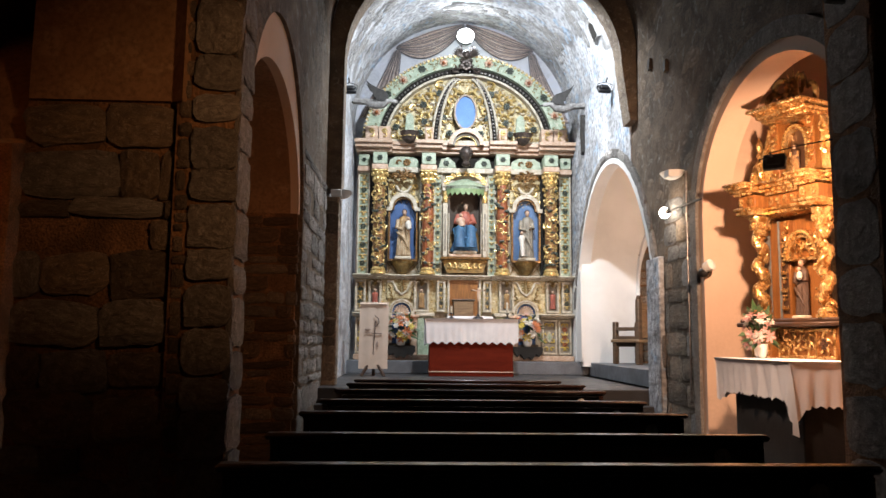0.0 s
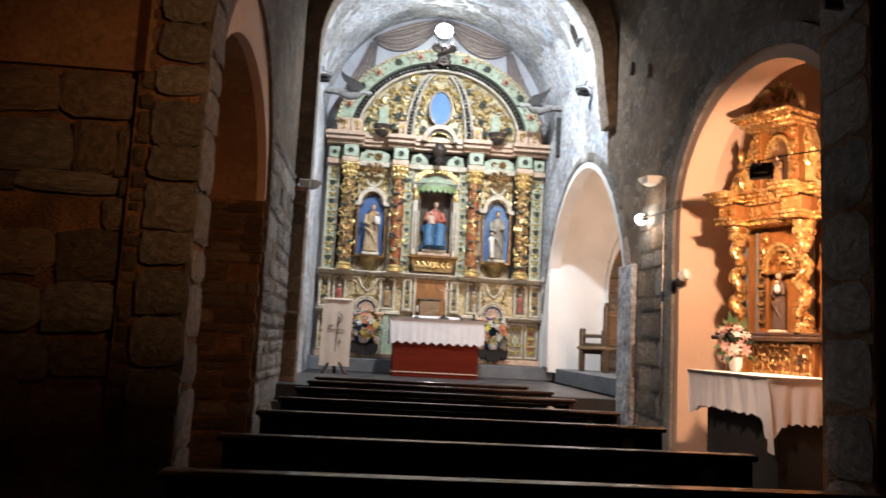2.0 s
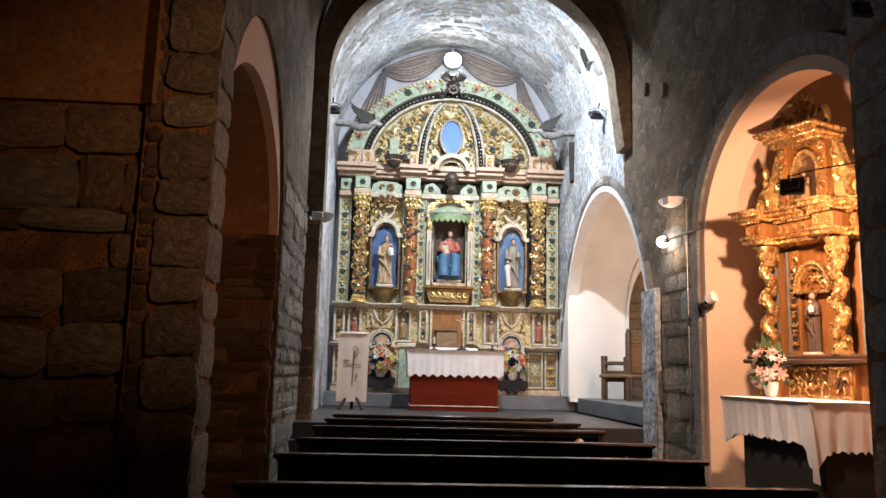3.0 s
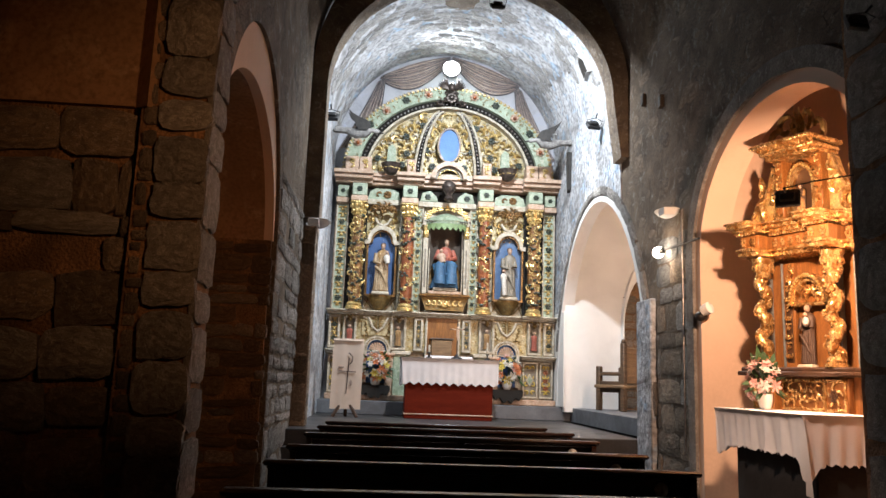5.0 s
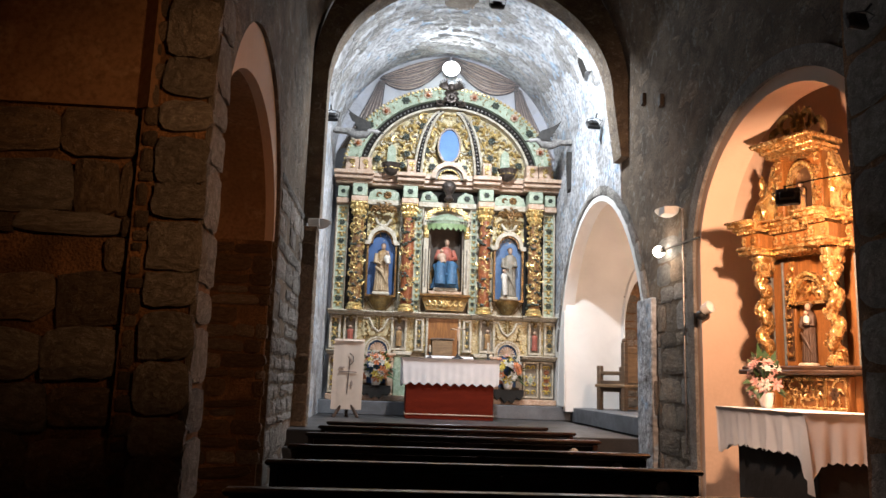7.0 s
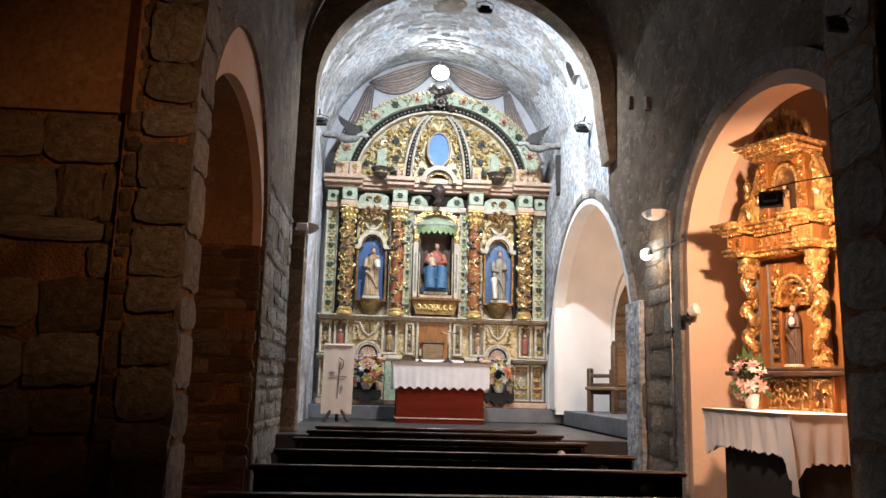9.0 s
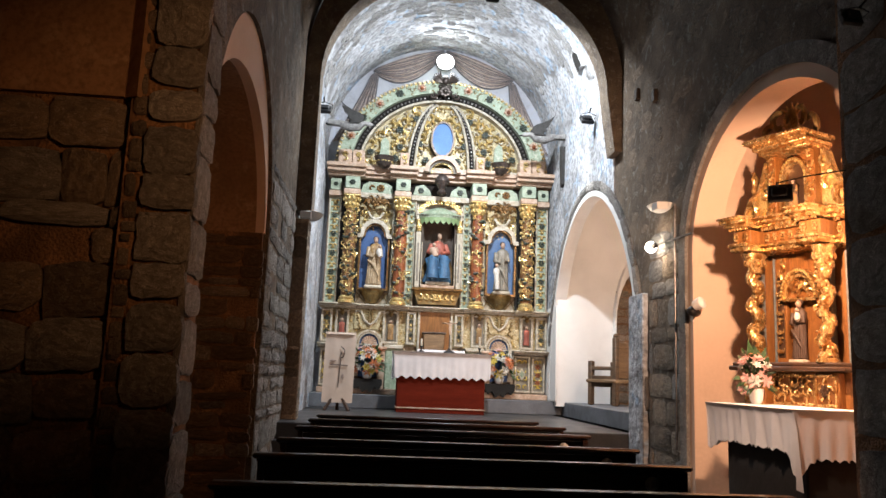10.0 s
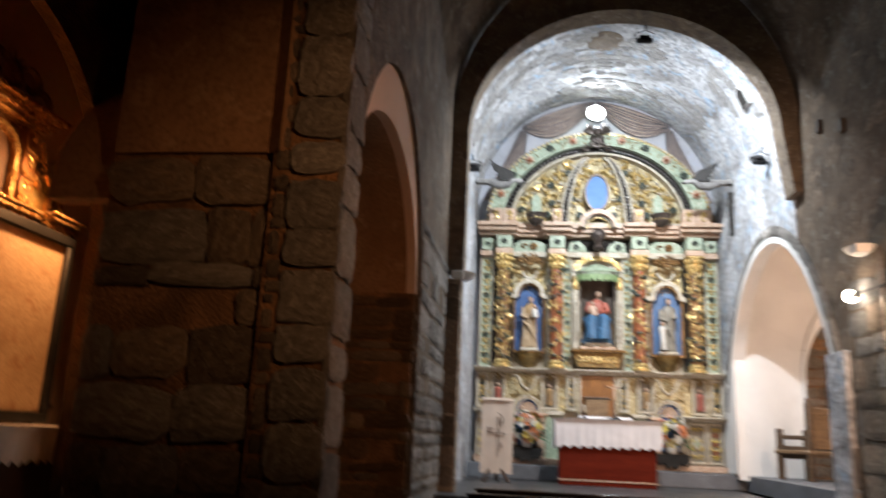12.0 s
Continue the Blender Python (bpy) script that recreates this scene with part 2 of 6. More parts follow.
SIDE_CLOTH = material("bright_white_linen", (0.82, 0.79, 0.77), 0.9, dark=(0.72, 0.69, 0.67), scale=6, fine=220, bump=0.08, dist=0.003, calm=True)
BOARD = material("beige_woven_banner", (0.6, 0.5, 0.42), 0.85, dark=(0.52, 0.43, 0.35), scale=5, fine=160, bump=0.06, dist=0.003, calm=True)
GOLD = material("burnished_gilding", (0.9, 0.64, 0.29), 0.27, 0.74, dark=(0.3, 0.13, 0.03), scale=16, fine=45, bump=0.3, spread=(0.35, 0.6))
PALE_GOLD = material("worn_pale_gilding", (0.86, 0.66, 0.28), 0.28, 0.55, dark=(0.36, 0.22, 0.06), scale=14, bump=0.15, spread=(0.33, 0.55), third=(0.7, 0.64, 0.42))
LAMP_GREY = material("grey_lamp_enamel", (0.13, 0.135, 0.14), 0.7, dark=(0.09, 0.092, 0.095), bump=0.05)
WALL_STONE = material("brown_grey_stone", (0.27, 0.195, 0.135), 0.9, dark=(0.12, 0.084, 0.056), scale=5, bump=0.35, each=0.3, third=(0.33, 0.27, 0.21), dist=0.02)
MINT = material("chalky_mint_paint", (0.43, 0.52, 0.41), 0.6, dark=(0.27, 0.33, 0.24), scale=9, bump=0.06, third=(0.6, 0.58, 0.48))
OLD_GOLD = material("dull_gilding", (0.4, 0.27, 0.1), 0.48, 0.6, dark=(0.14, 0.085, 0.03), scale=10, bump=0.2, third=(0.22, 0.24, 0.15))
PINK = material("veined_pink_paint", (0.62, 0.47, 0.37), 0.5, dark=(0.4, 0.26, 0.17), scale=9, bump=0.05, third=(0.64, 0.55, 0.45))
CREAM = material("aged_cream_paint", (0.64, 0.6, 0.52), 0.5, dark=(0.36, 0.31, 0.22), scale=12, bump=0.06)
GREEN = material("pale_green_paint", (0.4, 0.49, 0.37), 0.55, dark=(0.22, 0.28, 0.19), scale=12, bump=0.06, third=(0.58, 0.58, 0.46))
RED_MARBLE = material("red_marbled_paint", (0.34, 0.1, 0.03), 0.35, dark=(0.15, 0.04, 0.014), scale=9, bump=0.05, third=(0.42, 0.17, 0.06))
BLUE = material("blue_paint", (0.035, 0.105, 0.28), 0.55, dark=(0.03, 0.085, 0.23), scale=5, bump=0.05)
SKY_BLUE = material("light_blue_paint", (0.1, 0.25, 0.56), 0.6, dark=(0.08, 0.2, 0.48), scale=4, bump=0.03)
BLACK = material("black_iron", (0.03, 0.03, 0.032), 0.5, 0.4, dark=(0.015, 0.015, 0.016), bump=0.1)
# Dark brown of the niches; on the wall holes it stands for their shade.
SHADE = material("niche_and_hole_dark", (0.09, 0.07, 0.05), 0.7, dark=(0.05, 0.035, 0.025))
SILVER = material("tarnished_silver", (0.3, 0.29, 0.28), 0.35, 0.9, dark=(0.12, 0.11, 0.11), scale=12)
LAMP_GLASS = glow("lit_lamp_glass", (0.9, 0.94, 1.0), 14)
BULB_GLASS = glow("lit_bulb_glass", (1.0, 0.88, 0.72), 40)


# ---- structure ----
XL, XR = -2.35, 1.82          # inner faces of the nave's walls
VC, VW = (XL + XR) / 2, (XR - XL) / 2
SPRING, RISE = 5.45, 2.1      # barrel vault


def wall_x(x0, x1, y0, y1, z0, z1, openings, n=26):
    """A wall along y between x0 and x1, with arched openings (centre, half width, foot, spring, rise)."""
    g = Geo()
    marks = [y0]
    for c, w, foot, spring, rise in sorted(openings):
        marks += [c - w * math.cos(math.pi * i / n) for i in range(n + 1)]
    marks = [m for m in marks if y0 <= m < y1] + [y1]

    def top(y, op):
        c, w, foot, spring, rise = op
        return spring + rise * math.sqrt(max(0, 1 - ((y - c) / w) ** 2))

    for a, b in zip(marks, marks[1:]):
        if b - a < 1e-5:
            continue
        op = next((o for o in openings if o[0] - o[1] - 1e-6 <= a and b <= o[0] + o[1] + 1e-6), None)
        if op is None:
            k = max(1, int((z1 - z0) / 0.8))
            for x in (x0, x1):
                for i in range(k):
                    za, zb = z0 + (z1 - z0) * i / k, z0 + (z1 - z0) * (i + 1) / k
                    g.add([(x, a, za), (x, b, za), (x, b, zb), (x, a, zb)], [(0, 1, 2, 3)])
        else:
            ta, tb = top(a, op), top(b, op)
            for x in (x0, x1):
                g.add([(x, a, ta), (x, b, tb), (x, b, z1), (x, a, z1)], [(0, 1, 2, 3)])
            g.add([(x0, a, ta), (x0, b, tb), (x1, b, tb), (x1, a, ta)], [(0, 1, 2, 3)])
            if op[2] > z0:
                for x in (x0, x1):
                    g.add([(x, a, z0), (x, b, z0), (x, b, op[2]), (x, a, op[2])], [(0, 1, 2, 3)])
                g.add([(x0, a, op[2]), (x0, b, op[2]), (x1, b, op[2]), (x1, a, op[2])], [(0, 1, 2, 3)])
    for c, w, foot, spring, rise in openings:
        for y in (v for v in (c - w, c + w) if y0 <= v <= y1):
            g.add([(x0, y, foot), (x1, y, foot), (x1, y, spring), (x0, y, spring)], [(0, 1, 2, 3)])
    cut = next((o for o in openings if abs(y0 - o[0]) < o[1]), None)
    zc = top(y0, cut) if cut else z0
    g.add([(x0, y0, zc), (x1, y0, zc), (x1, y0, z1), (x0, y0, z1)], [(0, 1, 2, 3)])
    g.add([(x0, y1, z0), (x1, y1, z0), (x1, y1, z1), (x0, y1, z1)], [(0, 1, 2, 3)])
    g.add([(x0, y0, z1), (x1, y0, z1), (x1, y1, z1), (x0, y1, z1)], [(0, 1, 2, 3)])
    return g


def box_between(lo, hi, b=0.0):
    return Geo().box([(p + q) / 2 for p, q in zip(lo, hi)], [q - p for p, q in zip(lo, hi)], b)


R_ARCH = (6.08, 1.5, 0.25, 2.6, 1.22)     # chapel with the gilded altarpiece
S_ARCH = (11.35, 2.42, 0.74, 1.0, 3.1)     # recess beside the altar
L_ARCH = (6.37, 1.37, 0.0, 2.62, 1.5)
L_NEAR = (2.6, 2.06, 0.0, 4.0, 1.2)
structure("floor", box_between((-6.2, -4, -0.2), (4.2, 15, 0)), FLAGS, "dark slate flagstone floor of the nave")
structure("wall_right", wall_x(XR, XR + 0.15, -4, 14.6, 0, SPRING + 0.6, [R_ARCH, S_ARCH]), WALL, "grey rubble stone wall with two round arches")
structure("wall_left", wall_x(XL - 0.35, XL, -4, 14.6, 0, SPRING + 0.6, [L_NEAR, L_ARCH]), WALL, "dim rubble stone wall with plastered arches")


def vault(y0, y1, w, spring, rise, t=0.2, n=40, m=14):
    g = Geo()
    for d in (0, t):
        line = arc_line(VC, w + d, spring, rise + d, n)
        g.sheet([[(x, y0 + (y1 - y0) * j / m, z) for x, z in line] for j in range(m + 1)])
    for y in (y0, y1):
        g.sheet([[(x, y, z) for x, z in arc_line(VC, w + d, spring, rise + d, n)] for d in (0, t)])
    return g


structure("ceiling_apse", vault(9.9, 14.6, VW, SPRING, RISE), VAULT, "whitewashed weathered stone barrel vault over the altar", category="vault")
structure("ceiling_nave", vault(-4, 9.9, VW, SPRING, RISE), WALL, "dark stone barrel vault of the nave", category="vault")
structure("wall_east", box_between((XL - 0.6, 14.25, 0), (XR + 0.6, 14.6, 8)), TYMPANUM, "white plastered end wall behind the altarpiece")
structure("wall_west", box_between((-6, -4.3, 0), (4, -4, 8)), WALL, "dark stone wall at the rear of the nave")
# sanctuary floor, steps and platforms
structure("floor_sanctuary", box_between((XL, 9.3, 0), (XR + 0.2, 14.3, 0.74), 0.01), FLAGS, "grey slate sanctuary floor raised above the nave")
for k in range(3):
    structure("altar_step", box_between((XL, 8.65 + 0.22 * k, 0), (XR, 9.3, 0.185 * (k + 1)), 0.012), FLAGS, "grey slate step up to the sanctuary", category="step")
structure("retable_step", box_between((XL, 13.45, 0.74), (XR + 0.15, 14.26, 0.97), 0.012), BLUESTONE, "blue-grey stone step under the altarpiece", category="step")
structure("recess_platform", box_between((XR + 0.15, 9.2, 0), (4.25, 14.2, 0.97), 0.012), BLUESTONE, "dark grey stone platform in the side recess", category="step")

# transverse arch between nave and apse
g = Geo()
inner = [(XL + 0.2, 3.3)] + arc_line(VC, VW - 0.2, 5.1, 1.65, 30) + [(XR - 0.1, 4.32)]
outer = [(XL - 0.02, 3.3)] + arc_line(VC, VW + 0.02, 5.1, 2.45, 30) + [(XR + 0.02, 4.32)]
g.ring(inner, outer, 9.75, 10.1)
structure("transverse_arch", g, STONE, "dark brown stone transverse arch between nave and apse", category="arch")
structure("pilaster_left", box_between((XL - 0.02, 9.78, 0.74), (XL + 0.18, 10.08, 3.2), 0.01), STONE, "dark stone pilaster below the arch", category="pilaster")

# right chapel
structure("chapel_floor", box_between((XR - 0.05, 4.5, 0), (3.2, 7.6, 0.25)), FLAGS, "stone floor of the chapel")
structure("chapel_wall_back", box_between((2.85, 4.3, 0), (3.1, 7.75, 4.8)), PLASTER, "ochre plastered back wall of the chapel")
structure("chapel_wall_far", box_between((1.97, 7.52, 0), (2.85, 7.75, 4.8)), PLASTER, "ochre plastered side wall of the chapel")
structure("chapel_wall_near", box_between((1.97, 4.3, 0), (2.85, 4.55, 4.8)), PLASTER, "ochre plastered side wall of the chapel")
structure("chapel_ceiling", box_between((1.97, 4.3, 4.5), (3.1, 7.75, 4.8)), PLASTER, "ochre plastered chapel ceiling", category="ceiling")


def lining(c, w, foot, spring, rise, d, n=30):
    inner = [(c - w, foot)] + arc_line(c, w, spring, rise, n) + [(c + w, foot)]
    outer = [(c - w - d, foot)] + arc_line(c, w + d, spring, rise + d, n) + [(c + w + d, foot)]
    return inner, outer


structure("chapel_arch", Geo().ring(*lining(6.08, 1.42, 0.25, 2.6, 1.15, 0.11), XR - 0.015, 2.1, "x"), PLASTER, "smooth ochre plaster lining of the chapel arch", category="arch")
g = Geo().ring(*lining(6.08, 1.53, 0.25, 2.6, 1.26, 0.16), XR - 0.05, XR + 0.02, "x")
structure("chapel_arch_rim", g, GREY_STONE, "worn grey stone rim round the chapel arch", category="arch")

# recess beside the altar
structure("recess_arch", Geo().ring(*lining(11.35, 2.36, 0.97, 1.0, 3.05, 0.08), XR - 0.03, XR + 0.17, "x"), WHITE_PLASTER, "white plaster lining of the recess arch", category="arch")
structure("recess_wall_far", wall_x(XR + 0.01, 4.2, 13.3, 14.2, 0.9, 6, []), WHITE_PLASTER, "white plastered wall of the recess")
structure("recess_wall_back", box_between((4.2, 8.5, 0.0), (4.4, 14.2, 6)), WHITE_PLASTER, "white plastered back wall of the recess")
structure("recess_wall_near", box_between((XR + 0.15, 8.5, 0.0), (4.2, 8.9, 6)), WHITE_PLASTER, "white plastered side wall of the recess")
structure("recess_ceiling", box_between((XR + 0.15, 8.5, 4.6), (4.2, 14.2, 4.9)), PLASTER, "ochre plastered recess ceiling", category="ceiling")
structure("partition", box_between((1.756, 8.8, 0.3), (1.97, 9.3, 2.36), 0.012), VAULT, "white plastered partition beside the recess arch", category="wall")

# left side
outl, inl = arc_line(6.37, 1.37, 2.62, 1.5, 26), arc_line(6.3, 1.37, 2.62, 1.05, 26)
structure("left_arch_face", Geo().ring(inl, outl, -2.47, XL - 0.035, "x"), PLASTER, "ochre plaster face between two arch rings", category="arch")
structure("left_arch_vault", Geo().ring(inl, arc_line(6.3, 1.5, 2.62, 1.2, 26), -4.15, -2.472, "x"), SHADED_PLASTER, "ochre plaster barrel vault of the side passage, darkened for its shade", category="vault")
structure("left_arch_jamb", box_between((-4.15, 7.68, 0), (XL - 0.05, 7.95, 2.62)), MORTAR, "rough dark stone wall inside the side passage", category="wall")
structure("left_pier", box_between((-3.72, 4.72, 0), (XL - 0.36, 5.06, 5.3)), MORTAR, "rough stone pier wall between two chapels", category="pier")
structure("left_pier_corner", box_between((XL - 0.38, 4.64, 0), (XL + 0.01, 5.0, 5.3)), MORTAR, "rough mortar core of the pier corner", category="pier")
structure("left_panel", box_between((-3.7, 4.68, 2.86), (-2.79, 4.74, 5.2)), SHADED_PLASTER, "ochre plaster panel above the stone pier", category="wall")
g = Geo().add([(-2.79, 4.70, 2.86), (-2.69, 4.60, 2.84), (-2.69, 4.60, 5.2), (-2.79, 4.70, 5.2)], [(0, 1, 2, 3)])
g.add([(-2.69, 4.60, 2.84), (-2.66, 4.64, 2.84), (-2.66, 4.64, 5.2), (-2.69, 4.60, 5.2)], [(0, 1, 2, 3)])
structure("left_panel_reveal", g, SHADED_PLASTER, "ochre plaster edge beside the panel", category="wall")
structure("left_chapel_wall", wall_x(-4.24, -4.15, -4, 9, 0, 5.3, [(4.2, 1.2, 0, 2.5, 1.25)]), MORTAR, "dark wall with an arch before the side altar")
structure("left_chapel_wall_far", box_between((-5.4, 8.6, 0), (XL - 0.35, 9.0, 5.3)), PLASTER, "ochre plaster end wall of the dark side chapel")
structure("left_chapel_wall_back", box_between((-5.4, -4, 0), (-5.15, 9, 5.3)), PLASTER, "ochre plaster back wall of the side chapel")
structure("left_chapel_ceiling", box_between((-5.4, -4, 5.2), (XL - 0.3, 9, 5.5)), PLASTER, "dark plaster ceiling of the side chapels", category="ceiling")
structure("pilaster_right", box_between((1.67, 4.25, 0), (XR + 0.02, 4.82, 6.2), 0.02), MORTAR, "grey stone pilaster beside the chapel arch", category="pilaster")
structure("recess_dado", box_between((XR - 0.022, 13.27, 0.98), (XR + 0.008, 14.24, 2.6), 0.006), WHITE_PLASTER, "white painted lower wall beside the altarpiece", category="wall")
# stone-lined doorway in the recess
door_in = [(2.83, 0.97)] + arc_line(3.43, 0.6, 2.36, 1.04, 16) + [(4.03, 0.97)]
door_out = [(2.81, 0.97)] + arc_line(3.43, 0.625, 2.36, 1.32, 16) + [(4.055, 0.97)]
structure("recess_doorway", Geo().ring(door_in, door_out, 13.16, 13.31), WHITE_PLASTER, "white plaster arch over the doorway in the recess", category="doorway")
structure("recess_door_jamb", Geo().prism(door_in, 13.26, 13.305), MORTAR, "dark stone lining of the doorway", category="doorway")
# Dark slab that paints the unlit opening of the doorway.
structure("recess_door", box_between((3.14, 13.23, 0.97), (4.02, 13.258, 2.66), 0.005), DARK_WOOD, "dark slab standing in for the shaded door opening in the recess", category="door")
structure("vault_boss", Geo().lathe([(0.02, -0.03), (0.2, -0.02), (0.3, 0.0), (0.32, 0.06)], 24, pose(CX, 12.0, 7.53)), STONE, "round brown stone boss in the vault", category="boss")
structure("apse_plaster_left", box_between((XL - 0.01, 10.1, 0.74), (XL + 0.012, 14.25, SPRING + 0.05)), VAULT, "whitewashed plaster on the apse wall", category="wall")
structure("apse_plaster_right", wall_x(XR - 0.014, XR + 0.01, 10.05, 14.25, 0.75, SPRING + 0.05, [(11.35, 2.45, 0.75, 1.0, 3.14)]), VAULT, "whitewashed plaster round the recess arch", category="wall")
# ---- pews ----
HOOK = material("clear_plastic_hook", (0.5, 0.5, 0.48), 0.25, dark=(0.3, 0.3, 0.3))
PEWS = [(2.47, -1.82, 0.44), (3.35, -1.82, 0.45), (4.41, -1.82, 0.45), (5.36, -1.82, 0.49), (6.49, -1.82, 0.48), (7.47, -1.80, 0.52), (8.21, -1.78, 0.42)]
for y, x0, x1 in PEWS:
    t = thing("pew", "dark varnished wooden church pew with a glossy top rail", "pew", "pews in the nave", ((x0 + x1) / 2, y, 0), random.uniform(-0.3, 0.3))
    w = x1 - x0
    g = Geo().box((0, 0, 0.885), (w + 0.06, 0.085, 0.03), 0.012)
    g.box((0, 0.012, 0.862), (w + 0.02, 0.05, 0.02), 0.006)
    part("top_rail", g, PEW, t)
    part("backrest", Geo().box((0, 0.02, 0.6), (w - 0.06, 0.022, 0.5), 0.004), PEW, t)
    part("lower_rail", Geo().box((0, 0.02, 0.33), (w - 0.06, 0.035, 0.07), 0.006), PEW, t)
    part("seat", Geo().box((0, 0.24, 0.44), (w - 0.07, 0.4, 0.035), 0.01), PEW, t)
    part("kneeler", Geo().box((0, -0.22, 0.16), (w - 0.1, 0.16, 0.04), 0.012), PEW, t)
    for sd in (-1, 1):
        prof = [(-0.24, 0), (0.42, 0), (0.42, 0.06), (0.36, 0.1), (0.38, 0.44), (0.3, 0.5), (0.12, 0.58), (0.05, 0.7), (0.045, 0.862), (-0.03, 0.862), (-0.03, 0.3), (-0.1, 0.2), (-0.24, 0.17)]
        part("end_panel", Geo().prism(prof, sd * (w / 2 - 0.035), sd * w / 2, "x"), PEW, t)
    g = Geo().lathe([(0.004, 0), (0.034, 0.005), (0.04, 0.016), (0.024, 0.034), (0.003, 0.04)], 10, pose(w / 2 - 0.19, 0.005, 0.8, 90))
    g.box((w / 2 - 0.19, -0.012, 0.775), (0.008, 0.01, 0.04))
    part("bag_hook", g, HOOK, t, "small clear plastic hook")


# ---- carving ----
def scroll(g, x, y, z, size, turn, hand=1, n=7, plane="y"):
    """A curled leaf in relief."""
    pts, rs = [], []
    for i in range(n):
        u = i / (n - 1)
        a = turn + hand * u * 4.6
        r = size * (1 - 0.72 * u)
        p, q, d = x + r * math.cos(a), z + r * math.sin(a), -size * 0.28 * math.sin(math.pi * min(1, u * 1.2))
        pts.append((p, y + d, q) if plane == "y" else (y + d, p, q))
        rs.append(size * (0.1 + 0.22 * math.sin(math.pi * (0.15 + 0.8 * u))))
    g.tube(pts, rs, 5)


def foliage(g, inside, box, n, size, y, rng, mirror=False, plane="y"):
    """Curled leaves and buds strewn where inside(x, z) holds."""
    made, tries = 0, 0
    while made < n and tries < n * 30:
        tries += 1
        x, z = rng.uniform(box[0], box[1]), rng.uniform(box[2], box[3])
        if not inside(x, z):
            continue
        s, a, h = size * rng.uniform(0.65, 1.25), rng.uniform(0, 6.28), rng.choice((-1, 1))
        for sg in ((1, -1) if mirror else (1,)):
            if rng.random() < 0.28:
                c = (sg * x, y - s * 0.15, z) if plane == "y" else (y - s * 0.15, x, z)
                g.ball(c, (s * 0.42, s * 0.42, s * 0.42), 6, 4)
            else:
                scroll(g, sg * x, y, z, s, a if sg > 0 else math.pi - a, h * sg, plane=plane)
        made += 1
    return g


def beads(line, r, step, y, plane="y"):
    """A row of beads along a line of (x, z)."""
    g, left = Geo(), 0.0
    for (x0, z0), (x1, z1) in zip(line, line[1:]):
        d = math.hypot(x1 - x0, z1 - z0)
        while left < d:
            x, z = x0 + (x1 - x0) * left / d, z0 + (z1 - z0) * left / d
            g.ball((x, y, z) if plane == "y" else (y, x, z), r, 6, 4)
            left += step
        left -= d
    return g


def frame_of(x, z, w, h, t, y0, y1):
    g = Geo()
    for cx, cz, sx, sz in ((x, z + h / 2 - t / 2, w, t), (x, z - h / 2 + t / 2, w, t), (x - w / 2 + t / 2, z, t, h - 2 * t), (x + w / 2 - t / 2, z, t, h - 2 * t)):
        g.box((cx, (y0 + y1) / 2, cz), (sx, abs(y1 - y0), sz), 0.006)
    return g


def multi(name, pieces):
    """One mesh of several pieces, each (geo, material)."""
    whole, mats, idx = Geo(), [], []
    for g, m in pieces:
        if m not in mats:
            mats.append(m)
        whole.add(g.v, g.f)
        idx += [mats.index(m)] * len(g.f)
    me = mesh_of(name, whole, mats[0], True, 60)
    for m in mats[1:]:
        me.materials.append(m)
    for p, i in zip(me.polygons, idx):
        p.material_index = i
    return me


SKIN = material("carved_flesh_tone", (0.5, 0.35, 0.26), 0.5, dark=(0.36, 0.24, 0.17), scale=20)
PALE_OCHRE = material("pale_ochre_robe_paint", (0.5, 0.39, 0.26), 0.5, dark=(0.28, 0.19, 0.1), scale=12)
OCHRE = material("ochre_robe_paint", (0.42, 0.26, 0.1), 0.5, dark=(0.2, 0.11, 0.045), scale=9, third=(0.55, 0.42, 0.22))
ROSE = material("rose_robe_paint", (0.42, 0.13, 0.085), 0.6, dark=(0.24, 0.06, 0.04), scale=9)
ROBE_BLUE = material("blue_robe_paint", (0.06, 0.17, 0.3), 0.6, dark=(0.025, 0.07, 0.14), scale=9)
GREY_ROBE = material("grey_robe_paint", (0.33, 0.3, 0.24), 0.55, dark=(0.16, 0.14, 0.11), scale=9)
WHITE_ROBE = material("white_robe_paint", (0.66, 0.63, 0.58), 0.55, dark=(0.48, 0.45, 0.4), scale=9)
BROWN_ROBE = material("brown_robe_paint", (0.09, 0.05, 0.03), 0.55, dark=(0.05, 0.028, 0.018), scale=9)
YELLOW = material("yellow_paint", (0.6, 0.46, 0.08), 0.5, dark=(0.42, 0.3, 0.05), scale=12)
ORANGE_WOOD = material("honey_wood", (0.33, 0.14, 0.036), 0.4, dark=(0.17, 0.065, 0.016), scale=4, stretch=(6, 6, 1))


